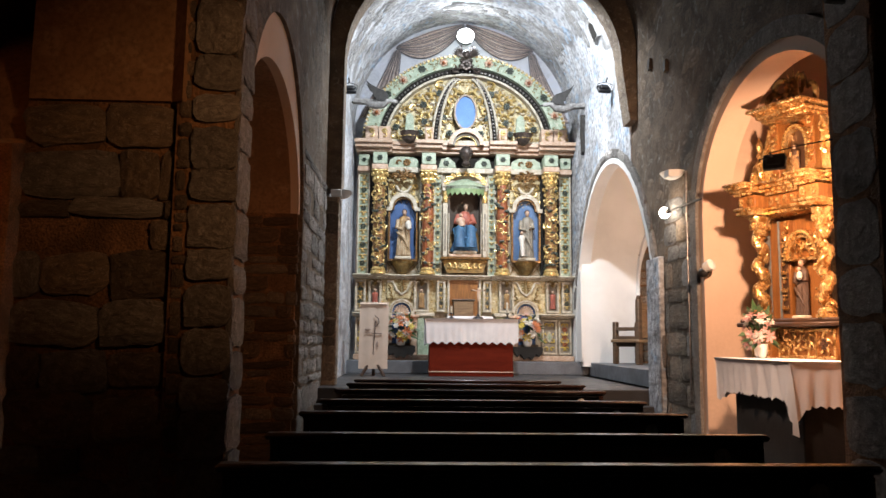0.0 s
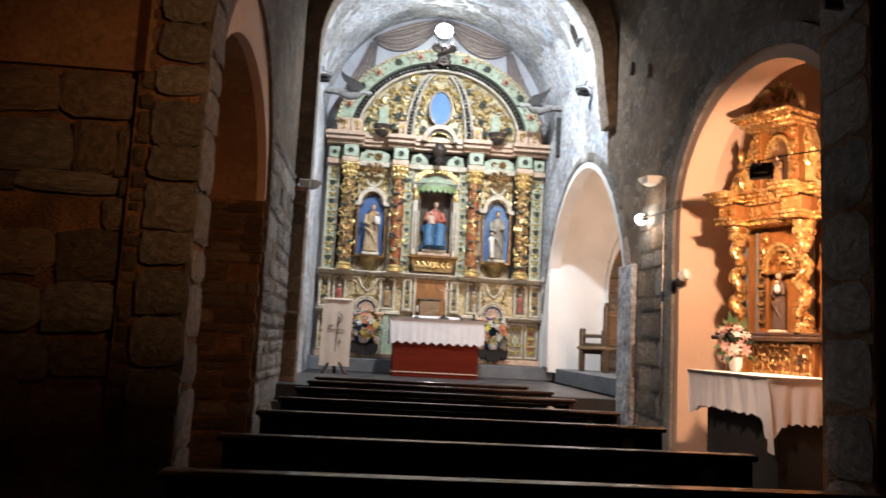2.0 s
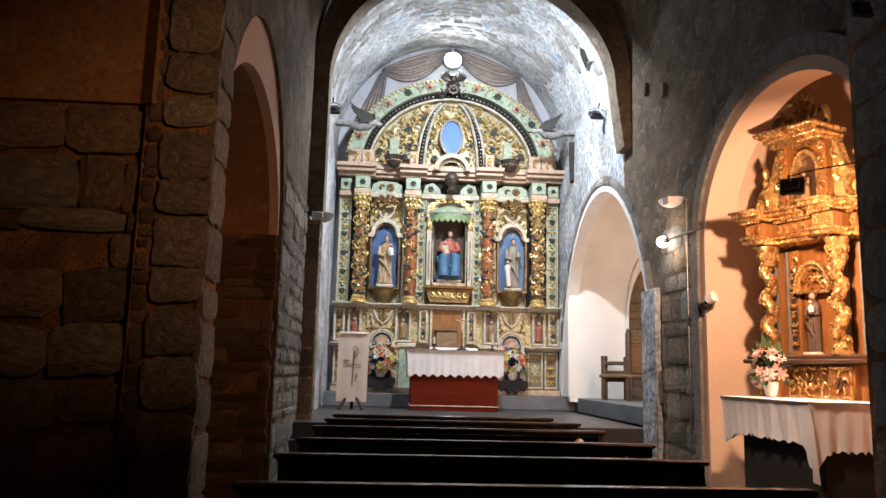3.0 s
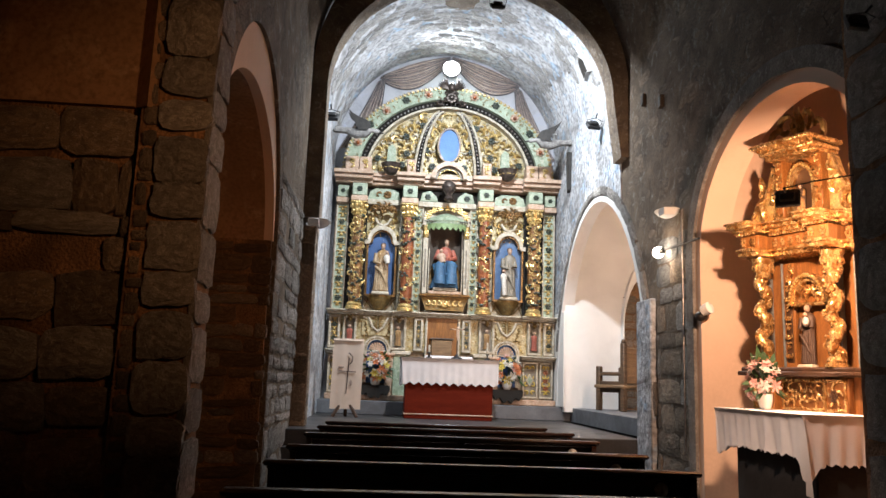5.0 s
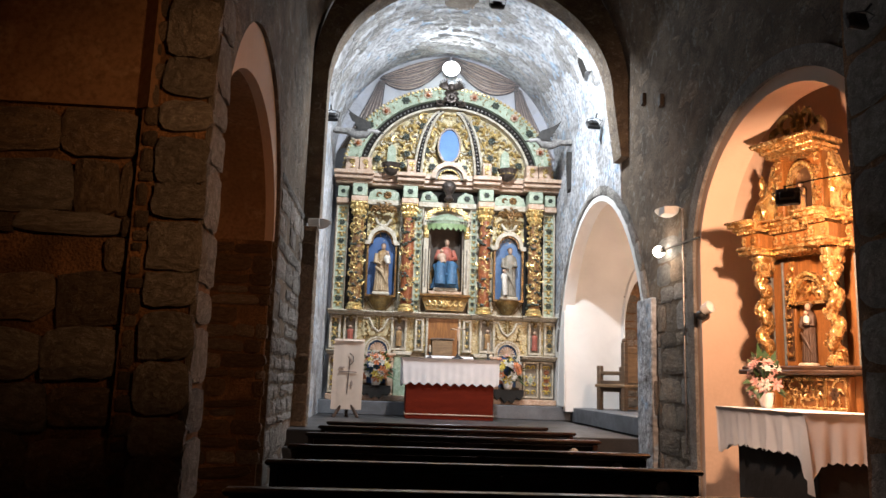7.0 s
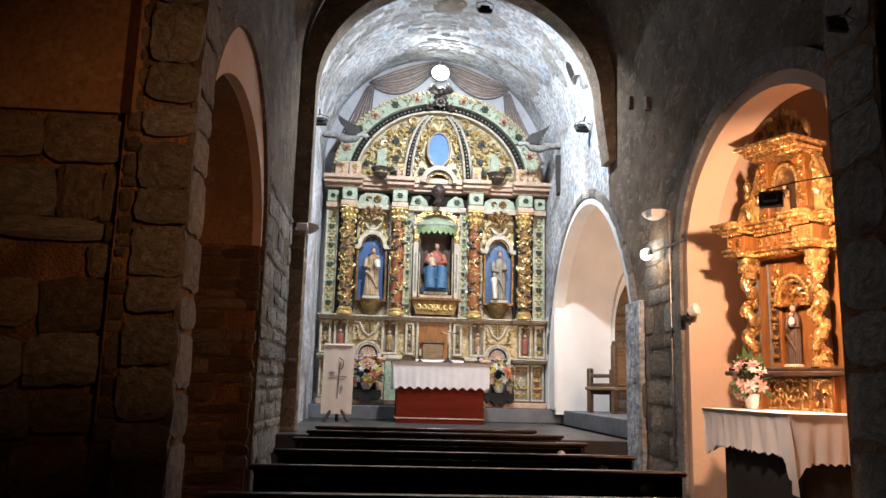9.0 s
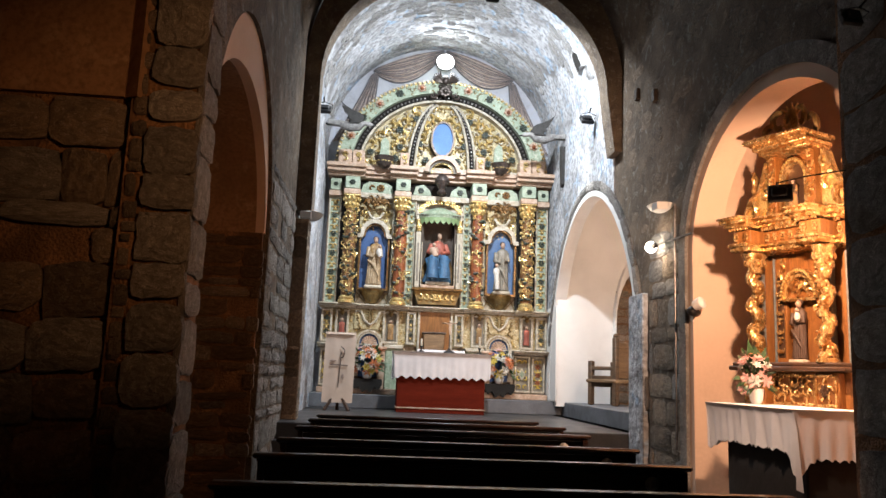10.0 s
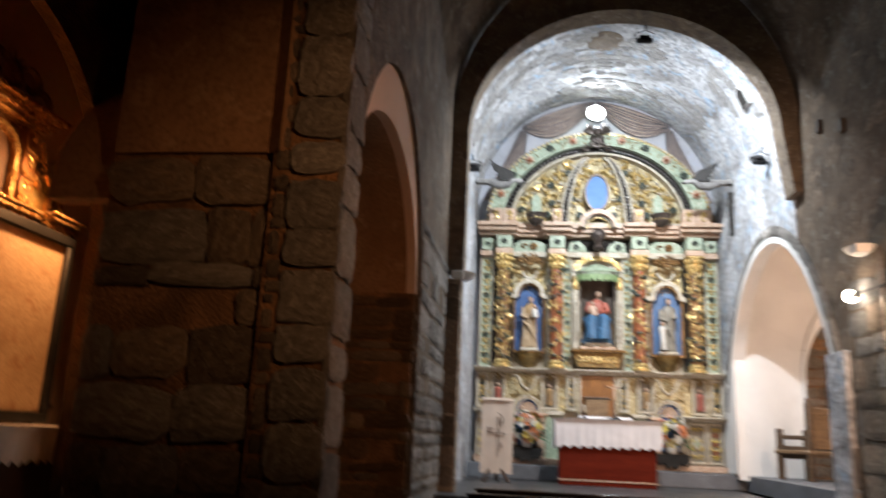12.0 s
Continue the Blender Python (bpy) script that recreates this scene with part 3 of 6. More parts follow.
def robe(h, w, folds=7, amp=0.12, lean=0.0, n=28, seat=0.0):
    """A draped figure's robe from foot to shoulder."""
    rows = []
    prof = [(0, 0.78), (0.06, 0.82), (0.2, 0.72), (0.4, 0.68), (0.55, 0.66), (0.66, 0.72), (0.76, 0.78), (0.82, 0.62), (0.86, 0.3), (0.88, 0.16)]
    for u, r in prof:
        k = amp * max(0, 1 - u * 0.8)
        push = -seat * math.exp(-((u - 0.35) / 0.16) ** 2)
        rows.append([(w / 2 * r * math.cos(a) * (1 + k * math.sin(folds * a + 4 * u)) + lean * u * h,
                      w / 2 * r * 0.75 * math.sin(a) * (1 + k * math.cos(folds * a)) + push * (0.5 - 0.5 * math.sin(a)), u * h)
                     for a in (2 * math.pi * i / n for i in range(n))])
    g = Geo()
    g.sheet(rows, True)
    g.f.append(tuple(range(n))[::-1])
    g.f.append(tuple(range((len(prof) - 1) * n, len(prof) * n)))
    return g


def statue(label, at, h, w, cloth, mantle, child=None, seated=False, rz=0):
    pieces = []
    if seated:
        k = robe(h * 0.62, w * 1.15, 9, 0.2, 0.0, seat=0.14)
        pieces.append((k, cloth))
        pieces.append((Geo().ball((0, 0.02, 0.66 * h), (0.27 * w, 0.2 * w, 0.2 * h), 14, 9), mantle))
        kn = Geo()
        for sx in (-1, 1):
            kn.tube([(sx * 0.14 * w, -0.05 * w, 0.5 * h), (sx * 0.2 * w, -0.42 * w, 0.46 * h), (sx * 0.2 * w, -0.44 * w, 0.06 * h)], [0.16 * w, 0.17 * w, 0.2 * w], 10)
        pieces.append((kn, cloth))
        arm = Geo()
        for sx in (-1, 1):
            arm.tube([(sx * 0.24 * w, 0, 0.76 * h), (sx * 0.34 * w, -0.12 * w, 0.6 * h), (sx * 0.1 * w, -0.38 * w, 0.56 * h)], [0.1 * w, 0.1 * w, 0.06 * w], 8)
        pieces.append((arm, mantle))
        back = Geo().sheet([[(0.62 * w * math.cos(a) * q, 0.12 * w + 0.2 * w * math.sin(a), z * h) for a in (math.pi * i / 12 for i in range(13))] for z, q in ((0.6, 0.6), (0.3, 0.9), (0.0, 1.0))])
        pieces.append((back, OCHRE))
    else:
        pieces.append((robe(h, w * 0.82, 9, 0.2, 0.03), cloth))
        m = Geo()
        r = random.Random(int(h * 1000))
        for q in range(9):
            a = math.pi + math.pi * (q + 0.5) / 9
            x0, y0 = 0.27 * w * math.cos(a), 0.22 * w * math.sin(a)
            m.tube([(x0 * 0.8, y0 * 0.8, 0.74 * h), (x0 * 0.95 + 0.03 * w * r.uniform(-1, 1), y0 * 1.05, 0.45 * h), (x0 * 1.25, y0 * 1.25, 0.02 * h)], [0.03 * w, 0.055 * w, 0.07 * w], 6)
        m.tube([(-0.28 * w, -0.1 * w, 0.78 * h), (-0.34 * w, -0.16 * w, 0.6 * h), (-0.05 * w, -0.34 * w, 0.56 * h)], [0.1 * w, 0.1 * w, 0.05 * w], 8)
        m.tube([(0.26 * w, -0.05 * w, 0.78 * h), (0.33 * w, -0.14 * w, 0.62 * h), (0.12 * w, -0.34 * w, 0.62 * h)], [0.1 * w, 0.1 * w, 0.05 * w], 8)
        m.tube([(-0.3 * w, -0.2 * w, 0.5 * h), (0.0, -0.36 * w, 0.4 * h), (0.28 * w, -0.24 * w, 0.16 * h)], [0.06 * w, 0.09 * w, 0.05 * w], 8)
        pieces.append((m, mantle))
    head = Geo().ball((0.02 * h, -0.02, 0.93 * h), (0.046 * h, 0.055 * h, 0.066 * h), 12, 8)
    head.tube([(0.015 * h, 0, 0.84 * h), (0.02 * h, -0.01, 0.9 * h)], 0.026 * h, 8)
    pieces.append((head, SKIN))
    pieces.append((Geo().ball((0.02 * h, 0.008 * h, 0.963 * h), (0.057 * h, 0.058 * h, 0.052 * h), 10, 7), BROWN_ROBE))
    if child:
        c = Geo().ball((child[0] * w, -0.45 * w, child[1] * h), (0.17 * w, 0.13 * w, 0.085 * h), 10, 6)
        c.tube([(child[0] * w, -0.45 * w, child[1] * h), (child[0] * w + 0.06 * w, -0.5 * w, (child[1] - child[2]) * h)], [0.13 * w, 0.12 * w], 8)
        pieces.append((c, child[3]))
        pieces.append((Geo().ball((child[0] * w, -0.47 * w, (child[1] + 0.12) * h), 0.038 * h, 10, 6), SKIN))
    pieces.append((Geo().box((0, -0.02, -0.03), (w * 0.85, w * 0.6, 0.06), 0.012), CREAM))
    ob = part("statue", multi("statue", pieces))
    ob.matrix_world = pose(*at, 0, 0, rz)
    return tagged(ob, label, "statue")


# Near-black for the darkest wood and for shade painted into gaps and holes.
SOFFIT = material("black_wood_and_shade", (0.012, 0.009, 0.007), 0.95, dark=(0.01, 0.008, 0.006), scale=8)

# ---- great altarpiece ----
RX, RY, RZ = -0.235, 14.0, 0.97
rng = random.Random(5)
A = thing("altarpiece", "painted and gilded baroque altarpiece with columns, niches and arched top", "altarpiece", "", (RX, RY, RZ))
NICHE_GREY = material("grey_blue_paint", (0.1, 0.2, 0.38), 0.55, dark=(0.07, 0.14, 0.28), scale=5)
DARK_RED = material("dark_red_marbled_paint", (0.3, 0.14, 0.045), 0.35, dark=(0.1, 0.045, 0.016), scale=9, bump=0.05, third=(0.42, 0.26, 0.1))
BRONZE = material("dark_bronze_paint", (0.13, 0.1, 0.085), 0.4, 0.5, dark=(0.05, 0.04, 0.035), scale=14)
LEAF_DARK = material("blackish_green_paint", (0.055, 0.075, 0.055), 0.45, dark=(0.02, 0.028, 0.02), scale=16)
BROWN_GILT = material("brown_gilding", (0.3, 0.16, 0.05), 0.38, 0.45, dark=(0.08, 0.04, 0.014), scale=16, third=(0.55, 0.34, 0.1))
GILT_GROUND = material("rubbed_gilt_ground", (0.64, 0.56, 0.36), 0.45, 0.15, dark=(0.3, 0.23, 0.1), scale=18, third=(0.6, 0.63, 0.52))
EB, CX1, CX2, NX = 4.05, 1.595, 0.69, 1.155   # attic foot, outer and inner columns, saints' niches
part("back_panel", Geo().box((0, 0.16, 2.06), (4.02, 0.12, 4.1)), CREAM, A, "aged cream back boards")
part("plinth", Geo().box((0, 0.0, 0.05), (4.04, 0.42, 0.1), 0.012), PINK, A, "veined pink plinth")


def ledge(name, x0, x1, z, h, out, mat, label=""):
    g = Geo()
    for k, (o, f) in enumerate(((out * 0.6, 0.3), (out * 0.85, 0.35), (out, 0.35))):
        zz = z + h * (0.0, 0.3, 0.65)[k]
        g.box(((x0 + x1) / 2, 0.1 - o / 2, zz + h * f / 2), (x1 - x0 + 0.02 * k, o + 0.12, h * f), 0.008)
    return part(name, g, mat, A, label)


def leaf_boss(g, x, y, z, s, n=6, a0=0.0):
    """A small carved flower: petals round a bud."""
    for k in range(n):
        a = a0 + 2 * math.pi * k / n
        g.ball((x + 0.62 * s * math.cos(a), y, z + 0.62 * s * math.sin(a)), (0.42 * s, 0.26 * s, 0.34 * s), 6, 4)
    g.ball((x, y - 0.2 * s, z), 0.3 * s, 6, 4)


def garland(x, z0, z1, w, y, n, gilt, dark, host):
    """Gilt leaves climbing a strip, with dark bosses between them."""
    gg, gd = Geo(), Geo()
    for k in range(n):
        z = z0 + (z1 - z0) * (k + 0.5) / n
        for sx in (-1, 1):
            scroll(gg, x + sx * w * 0.18, y, z, w * 0.3, 0.6 if sx > 0 else 2.5, sx, 6)
        if k % 3 == 1:
            leaf_boss(gd, x, y - 0.02, z, w * 0.32)
        else:
            gg.ball((x, y - 0.012, z), (w * 0.16, w * 0.12, w * 0.2), 6, 4)
    part("carving", gg, gilt, host, "gilt leaf carving")
    part("carving", gd, dark, host, "dark green leaf bosses")


# base: painted panels, pedestals, shell niches
part("base_field", Geo().box((0, 0.08, 0.44), (4.0, 0.1, 0.7)), CREAM, A, "cream base ground")
part("predella_field", Geo().box((0, 0.06, 1.17), (4.0, 0.1, 0.62)), GILT_GROUND, A, "rubbed gilt predella ground")
for x0, x1, o in ((-2.04, -1.42, 0.26), (-1.42, -0.9, 0.17), (0.9, 1.42, 0.17), (1.42, 2.04, 0.26)):
    if abs(x0 + x1) > 2.6:
        ledge("base_ledge", x0, x1, 0.78, 0.08, o, CREAM, "worn cream base moulding")
for x0, x1, o in ((-2.05, -1.42, 0.3), (-1.42, -0.9, 0.2), (-0.9, -0.5, 0.3), (-0.5, 0.5, 0.22), (0.5, 0.9, 0.3), (0.9, 1.42, 0.2), (1.42, 2.05, 0.3)):
    ledge("predella_ledge", x0, x1, 1.48, 0.08, o, CREAM, "cream moulding below the columns")
for sx in (-1, 1):
    for x, w in ((1.59, 0.28), (1.88, 0.24)):
        part("panel_frame", frame_of(sx * x, 0.44, w, 0.64, 0.032, 0.04, -0.06), CREAM, A, "cream panel frame")
        part("panel", Geo().box((sx * x, 0.02, 0.44), (w - 0.06, 0.04, 0.58)), GREY_ROBE, A, "grey-green painted panel")
        g = Geo()
        for k in range(4):
            zz = 0.22 + 0.145 * k
            for s2 in (-1, 1):
                scroll(g, sx * x + s2 * (w * 0.5 - 0.085), -0.005, zz, 0.048, 0.5 + k if s2 > 0 else 2.6 - k, s2 * (-1) ** k, 6)
        part("carving", g, YELLOW, A, "yellow painted scrollwork")
        if w > 0.25:
            part("diamond", Geo().prism([(sx * x, 0.33), (sx * x + 0.07, 0.44), (sx * x, 0.55), (sx * x - 0.07, 0.44)], -0.035, 0.0), CREAM, A, "cream diamond motif")
            part("diamond", Geo().prism([(sx * x, 0.37), (sx * x + 0.045, 0.44), (sx * x, 0.51), (sx * x - 0.045, 0.44)], -0.042, 0.0), GREEN, A, "green diamond motif")
        else:
            g = Geo()
            for zz in (0.3, 0.44, 0.58):
                leaf_boss(g, sx * x, -0.015, zz, 0.05)
            part("flower_motif", g, RED_MARBLE, A, "orange-red painted flowers")
    part("pedestal", Geo().box((sx * 0.93, -0.03, 0.43), (0.13, 0.24, 0.7), 0.012), PINK, A, "pink pedestal shaft")
    part("pedestal_cap", Geo().box((sx * 0.93, -0.04, 0.8), (0.2, 0.3, 0.05), 0.012), PINK, A)
    part("pedestal", Geo().box((sx * 0.72, -0.01, 0.44), (0.28, 0.2, 0.72), 0.012), GREEN, A, "pale green pedestal")
    part("pedestal_cap", Geo().box((sx * 0.72, -0.02, 0.83), (0.34, 0.26, 0.07), 0.014), CREAM, A)
    # arched niche with a shell
    x = sx * NX
    nic = part("shell_niche", Geo().prism([(x - 0.17, 0.3), (x + 0.17, 0.3)] + [(x + 0.17 * math.cos(a), 0.88 + 0.17 * math.sin(a)) for a in (math.pi * i / 12 for i in range(13))], -0.02, 0.06), BLUE, A, "blue painted niche")
    part("niche_dark", Geo().box((x, -0.0, 0.2), (0.46, 0.06, 0.2)), SHADE, nic)
    part("niche_arch", Geo().ring([(x - 0.17, 0.3)] + arc_line(x, 0.17, 0.88, 0.17, 14) + [(x + 0.17, 0.3)], [(x - 0.235, 0.3)] + arc_line(x, 0.235, 0.88, 0.235, 14) + [(x + 0.235, 0.3)], 0.06, -0.08), CREAM, nic, "cream arched frame")
    part("beading", beads(arc_line(x, 0.2, 0.88, 0.2, 20), 0.012, 0.035, -0.085), OLD_GOLD, nic)
    g = Geo()
    for k in range(9):
        a = math.pi * (k + 0.5) / 9
        g.tube([(x, -0.03, 0.87), (x + 0.14 * math.cos(a), -0.035, 0.87 + 0.14 * math.sin(a))], [0.006, 0.02], 5)
    part("shell", g, PINK, nic, "pink and gold scallop shell")
    part("shell_sill", Geo().box((x, -0.03, 0.855), (0.33, 0.03, 0.025), 0.005), CREAM, nic)
    # shaped apron above the niche
    part("apron", Geo().box((x, 0.0, 1.3), (0.56, 0.06, 0.34)), GILT_GROUND, A, "rubbed gilt field")
    part("apron_moulding", Geo().tube([(x - 0.27, -0.04, 1.44), (x - 0.17, -0.05, 1.44), (x - 0.1, -0.06, 1.28), (x, -0.06, 1.2), (x + 0.1, -0.06, 1.28), (x + 0.17, -0.05, 1.44), (x + 0.27, -0.04, 1.44)], 0.022, 6), CREAM, A, "cream shaped moulding")
    g = Geo()
    for q in range(5):
        for s2 in (-1, 1):
            scroll(g, x + s2 * 0.05, -0.06, 1.26 + 0.045 * q, 0.045, 0.8 if s2 > 0 else 2.3, s2, 6)
    for s2 in (-1, 1):
        for q in range(3):
            scroll(g, x + s2 * (0.2 + 0.02 * q), -0.03, 1.14 + 0.09 * q, 0.05, 1.2 if s2 > 0 else 1.9, s2, 6)
    part("carving", g, OLD_GOLD, A, "gilt leaf carving")
    pr = [(x - 0.26, 0.2), (x - 0.26, 0.1), (x - 0.2, 0.02), (x - 0.14, 0.07), (x - 0.07, -0.03), (x, 0.02), (x + 0.07, -0.03), (x + 0.14, 0.07), (x + 0.2, 0.02), (x + 0.26, 0.1), (x + 0.26, 0.2)]
    part("flower_bracket", Geo().prism([(a, b + 0.06) for a, b in pr], -0.34, 0.02), SOFFIT, A, "dark carved wooden bracket with scalloped edge")
    # small figured panels
    for xx, w in ((1.65, 0.24), (0.79, 0.28), (0.43, 0.16), (1.92, 0.2)):
        fr = part("panel_frame", frame_of(sx * xx, 1.17, w, 0.58, 0.04, 0.02, -0.08), CREAM, A, "cream panel frame")
        part("panel", Geo().box((sx * xx, -0.005, 1.17), (w - 0.06, 0.03, 0.52)), GREY_ROBE, fr)
        if w > 0.22:
            fig = multi("panel_figure", [(robe(0.32, 0.14, 5), ROSE if xx > 1 else OCHRE), (Geo().ball((0, -0.02, 0.31), 0.032, 8, 6), SKIN)])
            ob = part("panel_figure", fig, None, A, "small painted relief figure")
            ob.matrix_local = pose(sx * xx, -0.06, 0.96)
            g = Geo()
            for s2 in (-1, 1):
                scroll(g, sx * xx + s2 * 0.05, -0.09, 1.42, 0.06, 0.4 if s2 > 0 else 2.7, s2)
            g.ball((sx * xx, -0.1, 1.4), (0.035, 0.03, 0.05), 6, 4)
            part("carving", g, OLD_GOLD, A, "gilt leaf keystone")
        else:
            garland(sx * xx, 0.94, 1.42, w - 0.06, -0.03, 6, PALE_GOLD, LEAF_DARK, A)
# tabernacle zone
part("tabernacle_panel", Geo().box((0, -0.01, 1.14), (0.56, 0.06, 0.7), 0.006), ORANGE_WOOD, A, "honey-coloured wooden tabernacle panel")
part("tabernacle_frame", frame_of(0, 1.14, 0.62, 0.76, 0.04, 0.02, -0.06), CREAM, A)
part("tabernacle", Geo().box((-0.02, -0.12, 0.94), (0.36, 0.22, 0.28), 0.01), OAK, A, "wooden tabernacle box")
part("tabernacle_lid", Geo().box((-0.02, -0.12, 1.1), (0.42, 0.26, 0.03), 0.01), SILVER, A, "grey tabernacle lid")


def column(x, mat, gilt):
    """A marbled shaft with sprays of leaves and grapes; gilt: how many small gilt leaves."""
    sx = 1 if x > 0 else -1
    if abs(x) > 1:
        # Black box in place of the shade beside the outer columns.
        part("column_recess", Geo().box((x + sx * 0.03, 0.03, 2.52), (0.36, 0.16, 1.95)), SOFFIT, A, "black box standing in for the shade behind a column")
    c = part("column", Geo().lathe([(0.1, 1.68), (0.108, 2.0), (0.11, 2.4), (0.102, 2.9), (0.092, 3.28)], 18, pose(x, -0.2, 0)), mat, A, "marbled column wound with gilt vine")
    part("column_base", Geo().lathe([(0.15, 1.56), (0.15, 1.6), (0.125, 1.62), (0.135, 1.65), (0.105, 1.69)], 18, pose(x, -0.2, 0)), PALE_GOLD, c, "bright gilt moulded base")
    g = Geo().lathe([(0.095, 3.24), (0.115, 3.26), (0.1, 3.28), (0.115, 3.38), (0.15, 3.46)], 16, pose(x, -0.2, 0))
    for k in range(10):
        a = 2 * math.pi * k / 10
        for zz, r in ((3.32, 0.115), (3.42, 0.14)):
            g.ball((x + r * math.cos(a), -0.2 + r * math.sin(a), zz), (0.028, 0.028, 0.045), 6, 4)
    g.box((x, -0.2, 3.475), (0.3, 0.3, 0.03), 0.008)
    part("capital", g, PALE_GOLD, c, "gilt leafy capital")
    r2 = random.Random(int(x * 100))
    gg, gd = Geo(), Geo()
    for k in range(8):
        z = 1.78 + 0.195 * k
        lean = (-1) ** k * sx
        for q in range(9):
            a = math.pi * (1.02 + 0.96 * q / 8)
            zz = z + lean * 0.07 * math.cos(a) + r2.uniform(-0.05, 0.05)
            s = r2.uniform(0.02, 0.042)
            if r2.random() < 0.42:
                gd.ball((x + 0.115 * math.cos(a), -0.2 + 0.125 * math.sin(a), zz), (s, s, s * 0.75), 6, 4)
            else:
                scroll(gg, x + 0.112 * math.cos(a), -0.2 + 0.118 * math.sin(a), zz, s * 1.25, r2.uniform(0, 6.28), r2.choice((-1, 1)), 6)
    for k in range(gilt):
        a, z = r2.uniform(math.pi, 2 * math.pi), r2.uniform(1.72, 3.22)
        s = r2.uniform(0.012, 0.028)
        scroll(gg, x + 0.105 * math.cos(a), -0.2 + 0.108 * math.sin(a), z, s * 1.5, r2.uniform(0, 6.28), r2.choice((-1, 1)), 5)
    part("vine", gg, PALE_GOLD, c, "gilt vine leaves and grapes")
    part("vine", gd, LEAF_DARK, c, "dark green vine sprays")
    part("architrave_block", Geo().box((x, -0.14, 3.54), (0.3, 0.42, 0.1), 0.012), PINK, A, "veined pink architrave block")
    part("frieze_block", Geo().box((x, -0.13, 3.71), (0.26, 0.4, 0.22), 0.012), MINT, A, "mint green frieze block")
    g = Geo()
    leaf_boss(g, x, -0.345, 3.71, 0.055)
    part("rosette", g, LEAF_DARK, A, "dark green rosette")


for x, mat, k in ((-CX1, DARK_RED, 150), (-CX2, RED_MARBLE, 40), (CX2, RED_MARBLE, 40), (CX1, DARK_RED, 150)):
    column(x, mat, k)
for sx in (-1, 1):
    # outer and inner carved strips
    for x, w, k in ((1.895, 0.19, 16), (0.505, 0.13, 18)):
        part("strip", Geo().box((sx * x, 0.02, 2.52), (w, 0.12, 1.93), 0.01), MINT, A, "mint green pilaster strip")
        part("strip_edge", frame_of(sx * x, 2.52, w + 0.03, 1.95, 0.026, 0.0, -0.07), CREAM, A, "cream strip edging")
        garland(sx * x, 1.6, 3.44, w - 0.02, -0.05, k, PALE_GOLD, LEAF_DARK, A)
    part("side_edge", Geo().box((sx * 2.01, 0.05, 2.52), (0.035, 0.1, 1.93), 0.006), PINK, A)
    # saints' niches
    x = sx * NX
    ins = [(x - 0.24, 1.86), (x - 0.24, 2.76)] + arc_line(x, 0.17, 2.8, 0.2, 16) + [(x + 0.24, 2.76), (x + 0.24, 1.86)]
    out = [(x - 0.275, 1.82), (x - 0.275, 2.8)] + arc_line(x, 0.205, 2.83, 0.21, 16) + [(x + 0.275, 2.8), (x + 0.275, 1.82)]
    n = part("saint_niche", Geo().prism(ins, 0.06, 0.09), BLUE if sx < 0 else NICHE_GREY, A, "blue painted arched niche")
    part("niche_frame", Geo().ring(ins + ins[:1], out + out[:1], 0.09, -0.06), BROWN_GILT, n, "thin brown gilt frame")
    hood = Geo().ring([(x - 0.31, 2.76), (x - 0.22, 2.76)] + arc_line(x, 0.195, 2.82, 0.21, 18) + [(x + 0.22, 2.76), (x + 0.31, 2.76)], [(x - 0.31, 2.83), (x - 0.26, 2.83)] + arc_line(x, 0.26, 2.84, 0.265, 18) + [(x + 0.26, 2.83), (x + 0.31, 2.83)], 0.05, -0.1)
    part("niche_hood", hood, CREAM, n, "cream arched hood")
    for s2 in (-1, 1):
        part("niche_pilaster", Geo().box((x + s2 * 0.325, 0.02, 2.52), (0.04, 0.14, 1.93), 0.01), CREAM, n)
    part("hood_panel", Geo().box((x, 0.1, 3.1), (0.6, 0.04, 0.66)), GILT_GROUND, n, "rubbed gilt panel above the niche")
    g = Geo()
    for s2 in (-1, 1):
        for q in range(5):
            scroll(g, x + s2 * (0.27 - 0.035 * q), 0.03, 2.9 + 0.075 * q, 0.05, 0.9 if s2 > 0 else 2.2, s2 * (-1) ** q)
        for q in range(3):
            scroll(g, x + s2 * (0.1 + 0.06 * q), 0.03, 3.2 + 0.02 * q, 0.05, 2.0 if s2 > 0 else 1.1, -s2)
    part("carving", g, PALE_GOLD, n, "gilt scroll carving")
    part("hood_swag", Geo().tube([(x - 0.14, -0.05, 3.24), (x - 0.08, -0.07, 3.14), (x, -0.08, 3.11), (x + 0.08, -0.07, 3.14), (x + 0.14, -0.05, 3.24)], 0.025, 6), CREAM, n, "cream carved swag")
    g = Geo()
    for q in range(11):
        a = math.pi * q / 10
        scroll(g, x + 0.17 * math.cos(a), -0.14, 3.36 + 0.12 * math.sin(a) * (1 if q % 2 else 0.6), 0.065, a, 1 if a < 1.57 else -1)
    leaf_boss(g, x, -0.17, 3.4, 0.09)
    part("crest", g, BROWN_GILT, n, "dark brown gilt carved crest")
    part("corbel", Geo().lathe([(0.03, 1.57), (0.1, 1.6), (0.15, 1.68), (0.2, 1.76), (0.225, 1.8), (0.225, 1.84)], 16, pose(x, 0.04, 0) @ Matrix.Diagonal((1, 0.9, 1, 1))), OLD_GOLD, n, "gilt corbel")
    for s2 in (-1, 1):
        part("lattice", Geo().tube([(x + s2 * 0.1, 0.06, 1.58), (x + s2 * 0.29, 0.06, 1.8)], 0.008, 5), OLD_GOLD, n)
